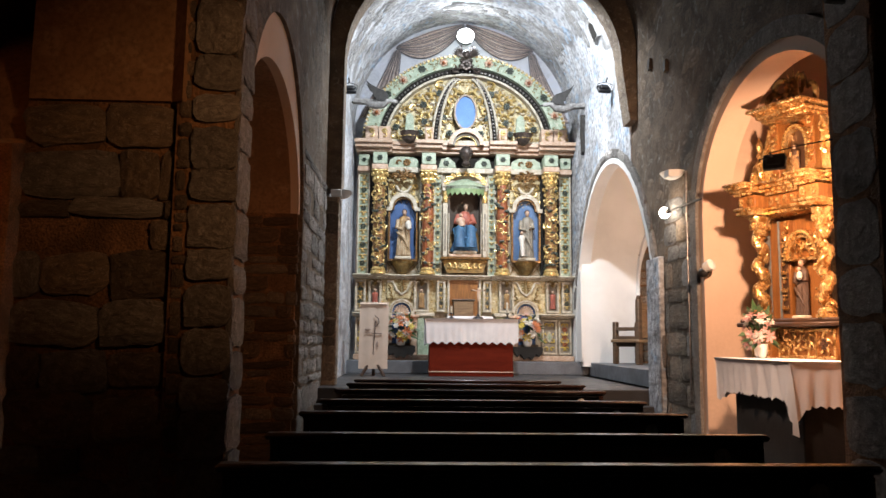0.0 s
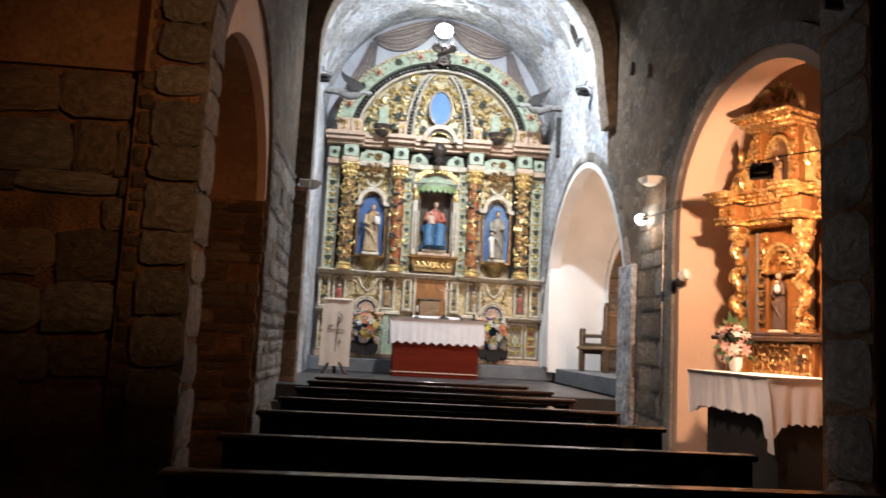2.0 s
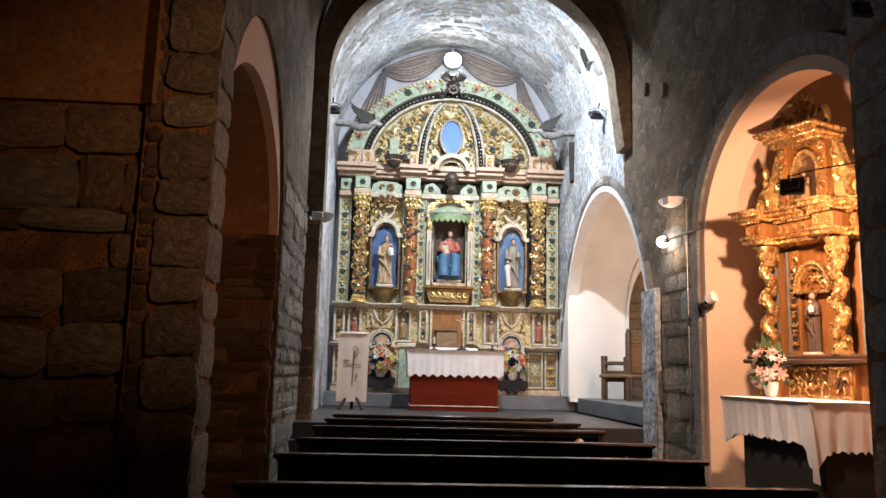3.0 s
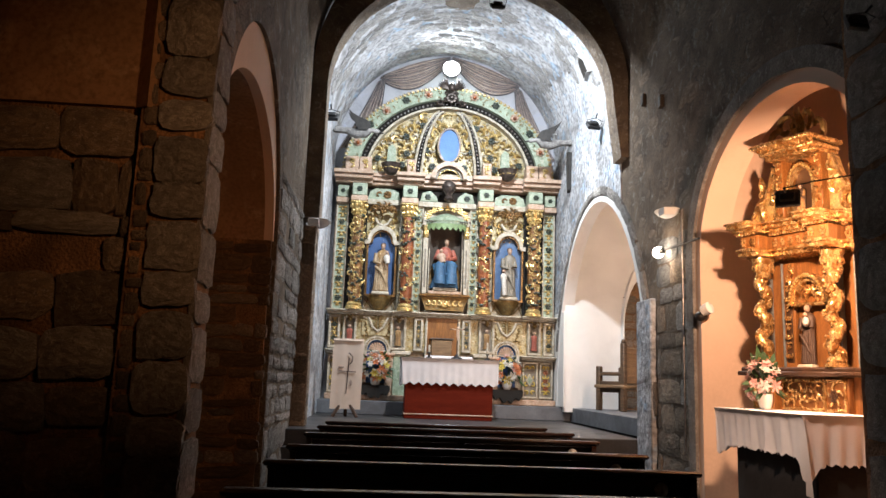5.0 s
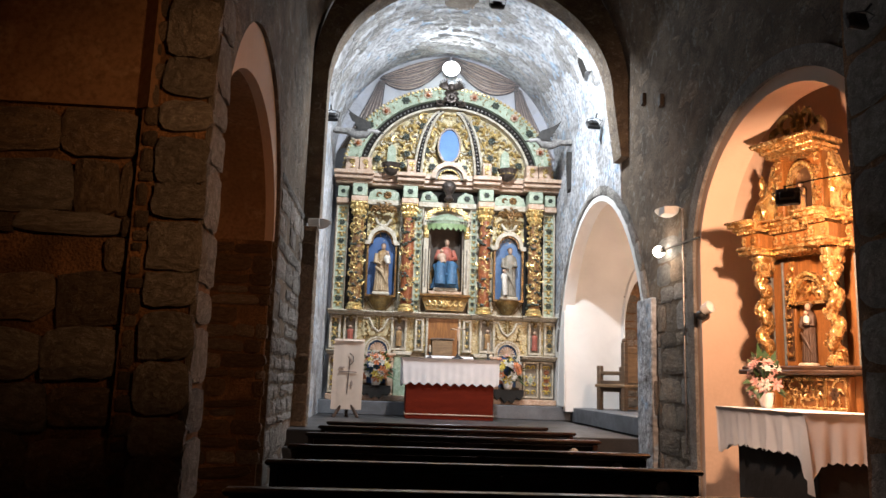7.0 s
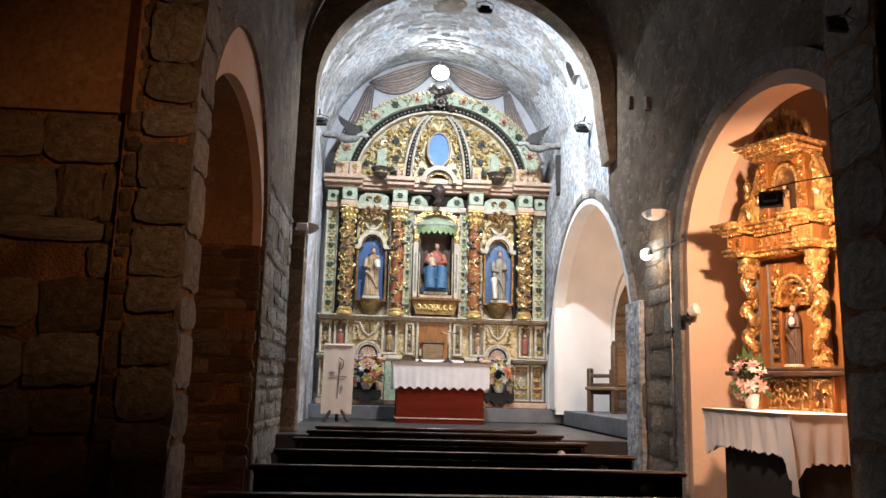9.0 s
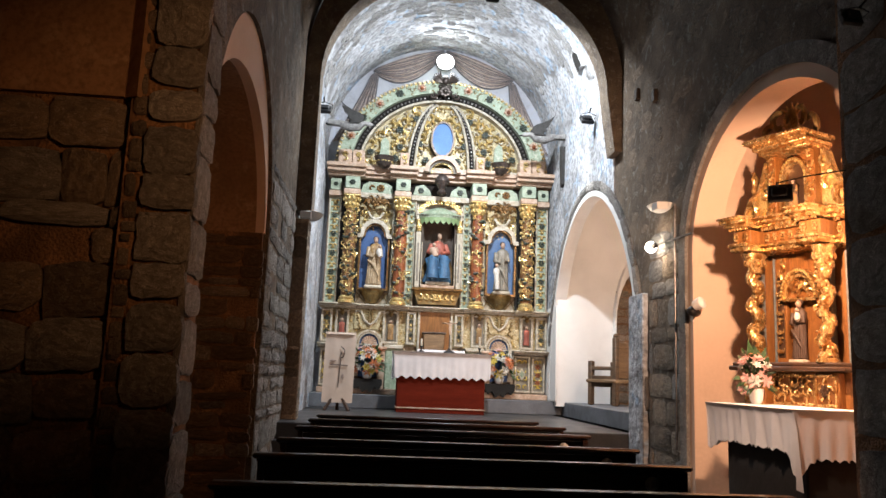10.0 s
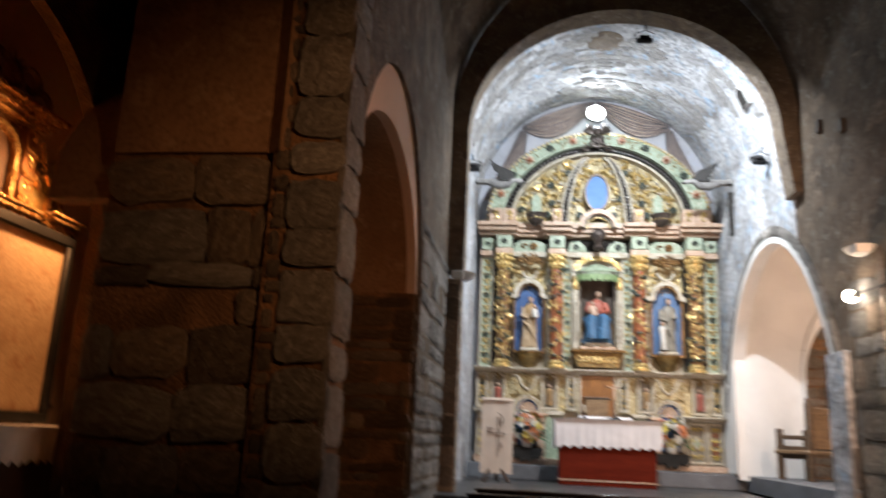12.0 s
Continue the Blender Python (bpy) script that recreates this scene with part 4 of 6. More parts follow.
        part("lattice", Geo().tube([(x + s2 * 0.29, 0.06, 1.58), (x + s2 * 0.19, 0.06, 1.8)], 0.008, 5), OLD_GOLD, n)
    part("architrave", Geo().box((x, 0.0, 3.54), (0.62, 0.2, 0.1), 0.012), CREAM, A, "cream architrave")
    # Frieze ground coloured black for the shade that the cornice throws.
    part("frieze", Geo().box((x, 0.06, 3.71), (0.66, 0.1, 0.24), 0.01), SOFFIT, A, "frieze ground painted black for the shade under the cornice")
    part("frieze_panel", Geo().prism([(x - 0.3, 3.6), (x + 0.3, 3.6), (x + 0.26, 3.74), (x + 0.16, 3.8), (x - 0.16, 3.8), (x - 0.26, 3.74)], -0.05, 0.03), MINT, A, "mint green shaped frieze panel")
    g = Geo()
    leaf_boss(g, x + 0.06, -0.07, 3.69, 0.075, 7)
    scroll(g, x - 0.1, -0.06, 3.68, 0.06, 0.4, 1)
    part("carving", g, BROWN_GILT, A, "dark gilt flower")
    part("frieze_edge", Geo().box((sx * 1.9, -0.02, 3.71), (0.2, 0.22, 0.22), 0.01), MINT, A, "mint green frieze end")
    part("architrave", Geo().box((sx * 1.9, -0.02, 3.54), (0.24, 0.26, 0.1), 0.01), PINK, A)
    g = Geo()
    leaf_boss(g, sx * 1.9, -0.14, 3.71, 0.045)
    part("rosette", g, LEAF_DARK, A, "dark green rosette")
# central niche with canopy
n = part("centre_niche", Geo().box((0, 0.12, 2.56), (0.62, 0.06, 1.3)), SHADE, A, "dark central niche")
for sx in (-1, 1):
    part("niche_side", Geo().box((sx * 0.3, 0.0, 2.56), (0.04, 0.24, 1.3), 0.006), SHADE, n)
    part("post", Geo().box((sx * 0.37, -0.1, 2.4), (0.09, 0.14, 1.02), 0.012), CREAM, n, "cream panelled post")
    part("post_panel", Geo().box((sx * 0.37, -0.175, 2.36), (0.03, 0.012, 0.7), 0.004), GREY_ROBE, n)
    part("glass_rail", Geo().tube([(sx * 0.3, -0.15, 1.95), (sx * 0.3, -0.15, 2.72)], 0.01, 6), CREAM, n)
    g = Geo().lathe([(0.045, 2.92), (0.06, 2.97), (0.04, 3.05), (0.055, 3.1), (0.05, 3.14)], 10, pose(sx * 0.37, -0.12, 0))
    leaf_boss(g, sx * 0.37, -0.19, 3.0, 0.05)
    part("post_capital", g, PALE_GOLD, n, "gilt post capital")
    part("post_finial", Geo().lathe([(0.05, 3.14), (0.03, 3.19), (0.05, 3.25), (0.028, 3.33), (0.008, 3.42)], 10, pose(sx * 0.4, -0.12, 0)), CREAM, n, "cream finial")
CANOPY = material("canopy_green_paint", (0.25, 0.36, 0.17), 0.55, dark=(0.14, 0.21, 0.09), scale=12)
part("canopy", Geo().lathe([(0.39, 3.14), (0.4, 3.2), (0.42, 3.22), (0.36, 3.27), (0.2, 3.34), (0.05, 3.4)], 28, pose(0, -0.02, 0) @ Matrix.Diagonal((1, 0.75, 1, 1)), math.pi * 2), GREEN, n, "pale green canopy")
g = Geo()
for k in range(12):
    a = math.pi + math.pi * (k + 0.5) / 12
    u = math.pi / 24
    p = [(0.405 * math.cos(b), -0.02 + 0.31 * math.sin(b)) for b in (a - u, a, a + u)]
    g.add([(*p[0], 3.16), (*p[2], 3.16), (*p[2], 3.09), (*p[1], 3.03), (*p[0], 3.09)], [(0, 1, 2, 3, 4)])
part("canopy_valance", g, CANOPY, n, "scalloped green valance")
part("beading", beads([(0.41 * math.cos(a), 3.2) for a in [math.pi * i / 20 for i in range(21)]], 0.018, 0.045, -0.26), BRONZE, n)
g = Geo()
for q in range(9):
    a = math.pi * (q + 0.5) / 9
    leaf_boss(g, 0.36 * math.cos(a), -0.16, 3.27 + 0.2 * math.sin(a), 0.06, 5, a)
part("crest", g, PALE_GOLD, n, "gilt carved crest")
part("niche_sill", Geo().box((0, -0.14, 1.865), (0.9, 0.3, 0.05), 0.01), BROWN_GILT, n)
part("statue_base", Geo().box((0, -0.1, 1.92), (0.6, 0.24, 0.06), 0.012), PINK, n, "pink veined base")
part("sill_corbel", Geo().prism([(-0.42, 1.84), (0.42, 1.84), (0.33, 1.6), (-0.33, 1.6)], -0.2, 0.0), OLD_GOLD, n)
g = Geo()
for q in range(7):
    scroll(g, -0.3 + 0.1 * q, -0.21, 1.72, 0.06, 1.57, 1 if q > 3 else -1)
leaf_boss(g, 0, -0.22, 1.72, 0.07)
part("carving", g, PALE_GOLD, n, "gilt carved apron")
part("architrave", Geo().box((0, 0.0, 3.54), (1.06, 0.22, 0.1), 0.012), CREAM, A, "cream architrave")
# Shade under the cornice again put in as black.
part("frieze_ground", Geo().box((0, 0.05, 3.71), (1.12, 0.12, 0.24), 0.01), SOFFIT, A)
for sx in (-1, 1):
    part("frieze_panel", Geo().prism([(sx * 0.5, 3.6), (sx * 0.17, 3.6), (sx * 0.2, 3.7), (sx * 0.32, 3.8), (sx * 0.46, 3.76)], -0.08, 0.0), MINT, A, "mint green shaped frieze panel")
    g = Geo()
    leaf_boss(g, sx * 0.36, -0.1, 3.68, 0.06)
    part("rosette", g, LEAF_DARK, A)
# cornice, broken forward over the columns
for x0, x1, o in ((-2.05, -1.38, 0.46), (-1.38, -0.93, 0.28), (-0.93, -0.45, 0.46), (-0.45, 0.45, 0.3), (0.45, 0.93, 0.46), (0.93, 1.38, 0.28), (1.38, 2.05, 0.46)):
    ledge("cornice", x0, x1, 3.85, 0.2, o, PINK, "veined pink cornice")
part("cornice_arch_inner", Geo().ring(arc_line(0, 0.21, 3.98, 0.2, 16), arc_line(0, 0.25, 3.98, 0.235, 16), 0.0, -0.3), GREY_ROBE, A)
part("cornice_arch", Geo().ring(arc_line(0, 0.25, 3.98, 0.235, 16), arc_line(0, 0.33, 3.98, 0.31, 16), 0.0, -0.38), PINK, A, "pink arched pediment")
part("beading", beads(arc_line(0, 0.19, 3.98, 0.18, 16), 0.016, 0.04, -0.27), PALE_GOLD, A)
g = Geo().ball((0, -0.34, 3.82), (0.125, 0.12, 0.13), 16, 10)
g.lathe([(0.05, 3.56), (0.09, 3.6), (0.05, 3.66), (0.08, 3.72)], 12, pose(0, -0.34, 0))
g.lathe([(0.128, 3.8), (0.134, 3.82), (0.128, 3.84)], 18, pose(0, -0.34, 0))
part("globe", g, BRONZE, A, "dark bronze globe ornament")


# attic
def ell(a, b, n=48, a0=0.0, a1=math.pi):
    return arc_line(0, a, EB, b, n, a0, a1)


part("arched_back", Geo().prism(ell(1.93, 1.72, 36), 0.1, 0.22), GILT_GROUND, A, "rubbed gilt and cream arched field")
part("arch_band", Geo().ring(ell(1.66, 1.5), ell(1.93, 1.72), 0.1, -0.16), MINT, A, "mint green arched band")
part("beading", beads(ell(1.925, 1.715, 90), 0.034, 0.085, -0.16), PALE_GOLD, A, "gilt bead edging")
part("beading", beads(ell(1.925, 1.715, 90)[1:], 0.026, 0.085, -0.19), CREAM, A, "cream bead edging")
# The band's shadow is coloured into this soffit.
part("arch_soffit", Geo().ring(ell(1.55, 1.4), ell(1.66, 1.5), 0.1, -0.05), SOFFIT, A, "soffit coloured black for the shade below the band")
part("arch_edge", Geo().ring(ell(1.5, 1.35), ell(1.54, 1.39), 0.1, -0.08), CREAM, A)
part("beading", beads(ell(1.6, 1.445, 80), 0.024, 0.075, -0.06), SILVER, A)
for k in range(13):
    a = math.pi * (k + 0.5) / 13
    x, z = -1.8 * math.cos(a), EB + 1.61 * math.sin(a)
    if abs(x) < 0.2:
        continue
    red = k % 2 == 1
    g = Geo()
    leaf_boss(g, x, -0.19, z, 0.085 if red else 0.075, 6, a)
    part("rosette", g, PINK if red else LEAF_DARK, A, "pink carved shell" if red else "dark green carved leaf")
    if red:
        part("rosette_bud", Geo().ball((x, -0.225, z - 0.02), 0.04, 8, 5), RED_MARBLE, A)
for sx in (-1, 1):
    for a, b in ((0.5, 0.12), (0.63, 0.2)):
        line = [(sx * (b + (a - b) * math.sin(u * 1.45) / math.sin(1.45)), EB + 1.3 - 1.22 * u**1.6) for u in (i / 16 for i in range(17))]
        part("rib", Geo().tube([(p, -0.03, q) for p, q in line], 0.026, 6), CREAM, A, "cream radiating rib")
    line = [(sx * (0.16 + 0.405 * math.sin(u * 1.45) / math.sin(1.45)), EB + 1.3 - 1.22 * u**1.6) for u in (i / 16 for i in range(17))]
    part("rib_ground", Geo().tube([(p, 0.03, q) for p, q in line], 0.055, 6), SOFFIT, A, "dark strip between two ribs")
    part("beading", beads(line, 0.022, 0.07, -0.035), SILVER, A)
    part("side_panel", Geo().prism([(sx * 1.06 - 0.1, EB + 0.1), (sx * 1.06 + 0.1, EB + 0.1), (sx * 1.06 + 0.07, EB + 0.55), (sx * 1.06, EB + 0.62), (sx * 1.06 - 0.07, EB + 0.55)], -0.02, 0.1), MINT, A, "mint green panel")
    u = part("urn", Geo().lathe([(0.03, EB - 0.06), (0.09, EB - 0.03), (0.15, EB + 0.05), (0.17, EB + 0.13), (0.185, EB + 0.15), (0.13, EB + 0.16)], 16, pose(sx * 1.06, -0.33, 0)), BRONZE, A, "dark carved urn with gilt leaves")
    g = Geo()
    for k in range(8):
        b = math.pi * (1 + k / 7)
        scroll(g, sx * 1.06 + 0.15 * math.cos(b), -0.34 + 0.13 * math.sin(b), EB + 0.07, 0.035, 1.57, 1 if k > 3 else -1, 5)
    part("leaf_spray", g, PALE_GOLD, u)
    for x, w in ((0.69, 0.16), (1.52, 0.22), (1.76, 0.24)):
        part("attic_block", Geo().box((sx * x, -0.18, EB + 0.13), (w, 0.3, 0.26), 0.012), PINK, A, "pink pedestal block")
        g = Geo()
        leaf_boss(g, sx * x, -0.34, EB + 0.17, 0.055)
        scroll(g, sx * x, -0.34, EB + 0.08, 0.05, 1.57, sx)
        part("carving", g, PALE_GOLD, A, "gilt leaf carving")
    # scrolling leaves in the gores
    for mat, s0, ph in ((PALE_GOLD, 0.085, 0.0), (CREAM, 0.055, 1.3)):
        g = Geo()
        for k in range(46):
            u, v = (k * 0.618034 + ph * 0.37) % 1, (k + 0.5) / 46
            rad, b = 0.3 + 0.66 * math.sqrt(v), 0.12 + 1.35 * u
            px, pz = 1.47 * rad * math.cos(b), EB + 0.06 + 1.26 * rad * math.sin(b)
            if (px / 0.3) ** 2 + ((pz - EB - 0.62) / 0.42) ** 2 < 1 or abs(px - 1.06) < 0.11 and pz < EB + 0.62:
                continue
            scroll(g, sx * px, 0.05, pz, s0 * (0.75 + 0.5 * u), b + k if sx > 0 else math.pi - b - k, sx * (-1) ** k, 8)
        part("carving", g, mat, A, "gilt scrolling leaf carving")
    g = Geo()
    for k, (px, pz) in enumerate(((0.3, 0.2), (0.42, 0.5), (0.78, 0.42), (0.8, 0.75), (1.32, 0.3), (0.5, 0.98), (0.86, 0.2))):
        leaf_boss(g, sx * px, -0.0, EB + pz + 0.04, 0.07, 6, k)
    part("carving", g, LEAF_DARK, A, "dark green leaf bosses")
part("carving", foliage(Geo(), lambda a, b: (a / 1.46) ** 2 + ((b - EB) / 1.32) ** 2 < 1 and (a / 0.26) ** 2 + ((b - EB - 0.63) / 0.4) ** 2 > 1 and abs(a - 1.06) > 0.1, (0.02, 1.5, EB + 0.08, EB + 1.32), 170, 0.036, 0.07, rng, True), PALE_GOLD, A, "small gilt leaf carving")
part("carving", foliage(Geo(), lambda a, b: abs((a / 1.8) ** 2 + ((b - EB) / 1.61) ** 2 - 1) < 0.1, (0.15, 1.9, EB + 0.05, EB + 1.7), 60, 0.026, -0.165, rng, True), OLD_GOLD, A, "gilt sprigs on the band")
part("carving", foliage(Geo(), lambda a, b: True, (0.1, 2.0, 0.9, 1.46), 150, 0.028, 0.0, rng, True), PALE_GOLD, A, "small gilt leaf carving")
part("carving", foliage(Geo(), lambda a, b: abs(a - NX) < 0.29 and (b > 2.86 or abs(a - NX) > 0.27), (0.85, 1.46, 2.7, 3.42), 70, 0.026, 0.07, rng, True), PALE_GOLD, A, "small gilt leaf carving")
part("attic_ledge", Geo().box((0, -0.1, EB + 0.02), (3.6, 0.22, 0.05), 0.01), CREAM, A)
OV = EB + 0.63
ov = [(0.185 * math.cos(a), OV + 0.31 * math.sin(a)) for a in (2 * math.pi * i / 40 for i in range(40))]
ov2 = [(0.22 * math.cos(a), OV + 0.345 * math.sin(a)) for a in (2 * math.pi * i / 40 for i in range(40))]
part("oval_panel", Geo().prism(ov, -0.06, 0.1), SKY_BLUE, A, "plain light blue oval panel")
part("oval_frame", Geo().ring(ov, ov2, 0.1, -0.1, closed=True), BRONZE, A, "dark gilt oval frame")
part("beading", beads(ov2 + ov2[:1], 0.018, 0.05, -0.09), OLD_GOLD, A)
# winged crest at the top
g = Geo().ball((0, -0.24, EB + 1.72), (0.07, 0.06, 0.085), 12, 8)
for sx in (-1, 1):
    for k in range(6):
        b = 0.15 + 0.24 * k
        g.tube([(sx * 0.05, -0.22, EB + 1.68), (sx * (0.07 + 0.12 * math.cos(b)), -0.24, EB + 1.69 + 0.1 * math.sin(b)), (sx * (0.06 + 0.2 * math.cos(b)), -0.22, EB + 1.72 + 0.19 * math.sin(b))], [0.025, 0.024, 0.006], 5)
    for k in range(4):
        scroll(g, sx * (0.07 + 0.05 * k), -0.2, EB + 1.58 - 0.05 * k, 0.07, 0.5 + k if sx > 0 else 2.6 - k, sx)
leaf_boss(g, 0, -0.22, EB + 1.52, 0.12, 8)
part("crest", g, BRONZE, A, "dark winged crest")

statue("standing statue in an ochre robe holding a small child", (RX - 1.145, RY - 0.08, RZ + 1.9), 0.88, 0.36, OCHRE, PALE_OCHRE, (0.25, 0.66, 0.1, WHITE_ROBE))
statue("seated statue in red and blue robes with a child", (RX, RY - 0.06, RZ + 2.01), 0.9, 0.5, ROBE_BLUE, ROSE, (-0.18, 0.6, 0.12, SKIN), True)
statue("standing statue in a grey robe beside a small white figure", (RX + 1.155, RY - 0.08, RZ + 1.9), 0.9, 0.36, GREY_ROBE, GREY_ROBE, (-0.3, 0.38, 0.36, WHITE_ROBE))
# ---- painted curtain round the top of the altarpiece ----
CURTAIN = material("faded_rose_fresco", (0.56, 0.47, 0.42), 0.9, dark=(0.3, 0.23, 0.2), scale=6, bump=0.1, third=(0.54, 0.38, 0.3), stretch=(1, 1, 3))
FRINGE = material("dark_fringe_paint", (0.16, 0.15, 0.16), 0.9)
cur = thing("curtain", "faded rose painted curtain with stone-carved folds above the altarpiece", "curtain", "", (RX, 14.25, 0))
for sx in (-1, 1):
    rows = []
    for j in range(29):
        v = j / 28
        rows.append([])
        for i in range(17):
            u = i / 16
            sag = (0.0 + 0.47 * v) * math.sin(math.pi * u) ** 0.8
            rows[-1].append((sx * (0.02 + 1.27 * u + 0.05 * v * u), -0.012 - 0.05 * abs(math.sin(v * math.pi * 5.5 + u)), 7.52 - 0.45 * u**1.6 - sag - 0.05 * v))
    sw = part("swag", Geo().sheet(rows), CURTAIN, cur)
    for j in range(2, 28, 2):
        part("fold_line", Geo().tube([(p[0], p[1] - 0.004, p[2]) for p in rows[j]], 0.007, 4), FRINGE, sw)
    part("fringe", Geo().tube([(p[0], -0.03, p[2]) for p in rows[-1]], 0.018, 5), FRINGE, sw, "dark painted fringe")
    rows = []
    for j in range(13):
        v = j / 12
        rows.append([])
        for i in range(25):
            u = i / 24
            x = 1.25 + (0.14 + 0.55 * v) * u + 0.12 * v
            rows[-1].append((sx * x, -0.012 - 0.05 * abs(math.sin(u * math.pi * 5)), 7.02 - 1.25 * v**0.9 - 0.12 * u * v - 0.1 * u))
    tl = part("tail", Geo().sheet(rows), CURTAIN, cur)
    for i in range(2, 25, 2):
        part("fold_line", Geo().tube([(r[i][0], r[i][1] - 0.004, r[i][2]) for r in rows], 0.007, 4), FRINGE, tl)
    part("fringe", Geo().tube([(r[0][0], -0.03, r[0][2]) for r in rows], 0.016, 5), FRINGE, tl)

# round lamp above the altarpiece
t = thing("round_lamp", "bright white round lamp on the wall above the altarpiece", "lamp", "", (RX, 14.1, 7.22))
part("lit_glass", Geo().lathe([(0.005, 0), (0.11, 0.01), (0.155, 0.03), (0.16, 0.05)], 24, pose(0, -0.1, 0, -90) @ Matrix.Diagonal((1.05, 0.95, 1, 1))), LAMP_GLASS, t)
part("housing", Geo().lathe([(0.17, 0.04), (0.17, 0.1), (0.1, 0.2)], 20, pose(0, -0.1, 0, -90)), SILVER, t)


# ---- floodlights, wall lamps ----
def floodlight(at, target, label, case=BLACK, size=1.0):
    t = thing("floodlight", label, "floodlight", "floodlights")
    t.matrix_world = look(at, target) @ Matrix.Diagonal((size, size, size, 1))
    g = Geo().box((0, 0, 0.035), (0.2, 0.15, 0.06), 0.012)
    g.box((0, 0, 0.08), (0.13, 0.09, 0.04), 0.012)
    part("housing", g, case, t)
    part("lens", Geo().box((0, 0, 0.0), (0.16, 0.11, 0.012), 0.003), SILVER if case == BLACK else case, t)
    part("bracket", Geo().tube([(0.11, 0, 0.05), (0.12, 0, 0.12), (0, 0, 0.16), (-0.12, 0, 0.12), (-0.11, 0, 0.05)], 0.006, 5), case, t)
    part("arm", Geo().tube([(0, 0, 0.16), (0, 0, 0.24)], 0.012, 5), BLACK, t)
    return t


floodlight((-2.2, 11.3, 5.13), (-2.0, 14.0, 2.4), "black floodlight on the apse wall beside a bird sculpture")
floodlight((1.66, 10.95, 5.12), (1.2, 14.0, 2.4), "black floodlight on the apse wall above the recess arch")
floodlight((0.08, 10.12, 6.47), (-0.1, 13.2, 1.2), "black floodlight hanging under the transverse arch")
t = floodlight((1.5, 5.25, 2.66), (2.4, 6.5, 2.3), "grey floodlight on an arm before the gilded altarpiece", LAMP_GREY, 0.8)
floodlight((1.56, 4.5, 3.6), (1.4, 6.2, 3.0), "small grey spotlight on the stone pilaster", LAMP_GREY, 0.7)
t = thing("lamp_arm", "thin iron arm holding a floodlight across the chapel arch", "lamp arm", "", (1.66, 4.75, 2.72))
part("rod", Geo().tube([(0.02, 0, 0), (-0.14, 0.2, 0.0), (-0.268, 0.352, -0.018)], 0.005, 5), BLACK, t)

t = thing("wall_lamp", "lit bare bulb on an iron bracket on the stone wall", "wall lamp", "", (XR, 7.6, 2.8))
part("bulb", Geo().ball((-0.13, 0.74, 0.01), 0.062, 16, 12), BULB_GLASS, t)
part("socket", Geo().lathe([(0.03, 0), (0.035, 0.06), (0.02, 0.1)], 10, pose(-0.13, 0.67, 0.01, 90)), BLACK, t)
part("bracket", Geo().tube([(-0.13, 0.6, 0.01), (-0.09, 0.3, 0.01), (-0.04, -0.15, 0.01)], 0.012, 6), BLACK, t)
part("cable", Geo().tube([(-0.03, 0.12, 0.02), (-0.03, 0.12, -2.1)], 0.012, 5), BLACK, t)
part("cable", Geo().tube([(-0.04, 0.28, 0.4), (-0.04, 0.28, -2.1)], 0.014, 5), SILVER, t, "grey cable conduit")
g = Geo().lathe([(0.02, 0), (0.05, 0.02), (0.06, 0.1), (0.03, 0.12)], 12, pose(-0.06, -0.22, -0.72, 70, 0, 30))
part("sensor", g, WHITE_PLASTER, t, "small white sensor")
part("sensor_base", Geo().ball((-0.05, -0.18, -0.76), (0.06, 0.06, 0.05), 10, 6), BLACK, t)


def uplight(at, rz, size, label):
    t = thing("uplight", label, "wall lamp", "bowl uplights", at, rz)
    t.scale = (size, size, size)
    prof = [(0.03, 0.0), (0.12, 0.02), (0.22, 0.06), (0.29, 0.12), (0.3, 0.135), (0.28, 0.13), (0.2, 0.08)]
    part("bowl", Geo().lathe(prof, 24, pose(0, 0, 0), math.pi * 2, 1.0, 0.7), WHITE_PLASTER, t, "white plaster bowl")
    part("bracket", Geo().box((0.2, -0.08, 0.06), (0.26, 0.2, 0.13), 0.01), WHITE_PLASTER, t, "white box bracket")


uplight((1.7, 8.08, 3.14), -90, 0.62, "white bowl uplight on a stone pilaster")
uplight((-2.16, 9.95, 3.2), -90, 0.7, "white bowl uplight at the pilaster top")

# ---- bird sculptures ----
BIRD_DARK = material("dark_grey_feathers", (0.035, 0.032, 0.03), 0.7, dark=(0.015, 0.014, 0.013), scale=12)
BIRD_WHITE = material("white_painted_wood", (0.34, 0.33, 0.32), 0.6, dark=(0.12, 0.115, 0.11), scale=10)


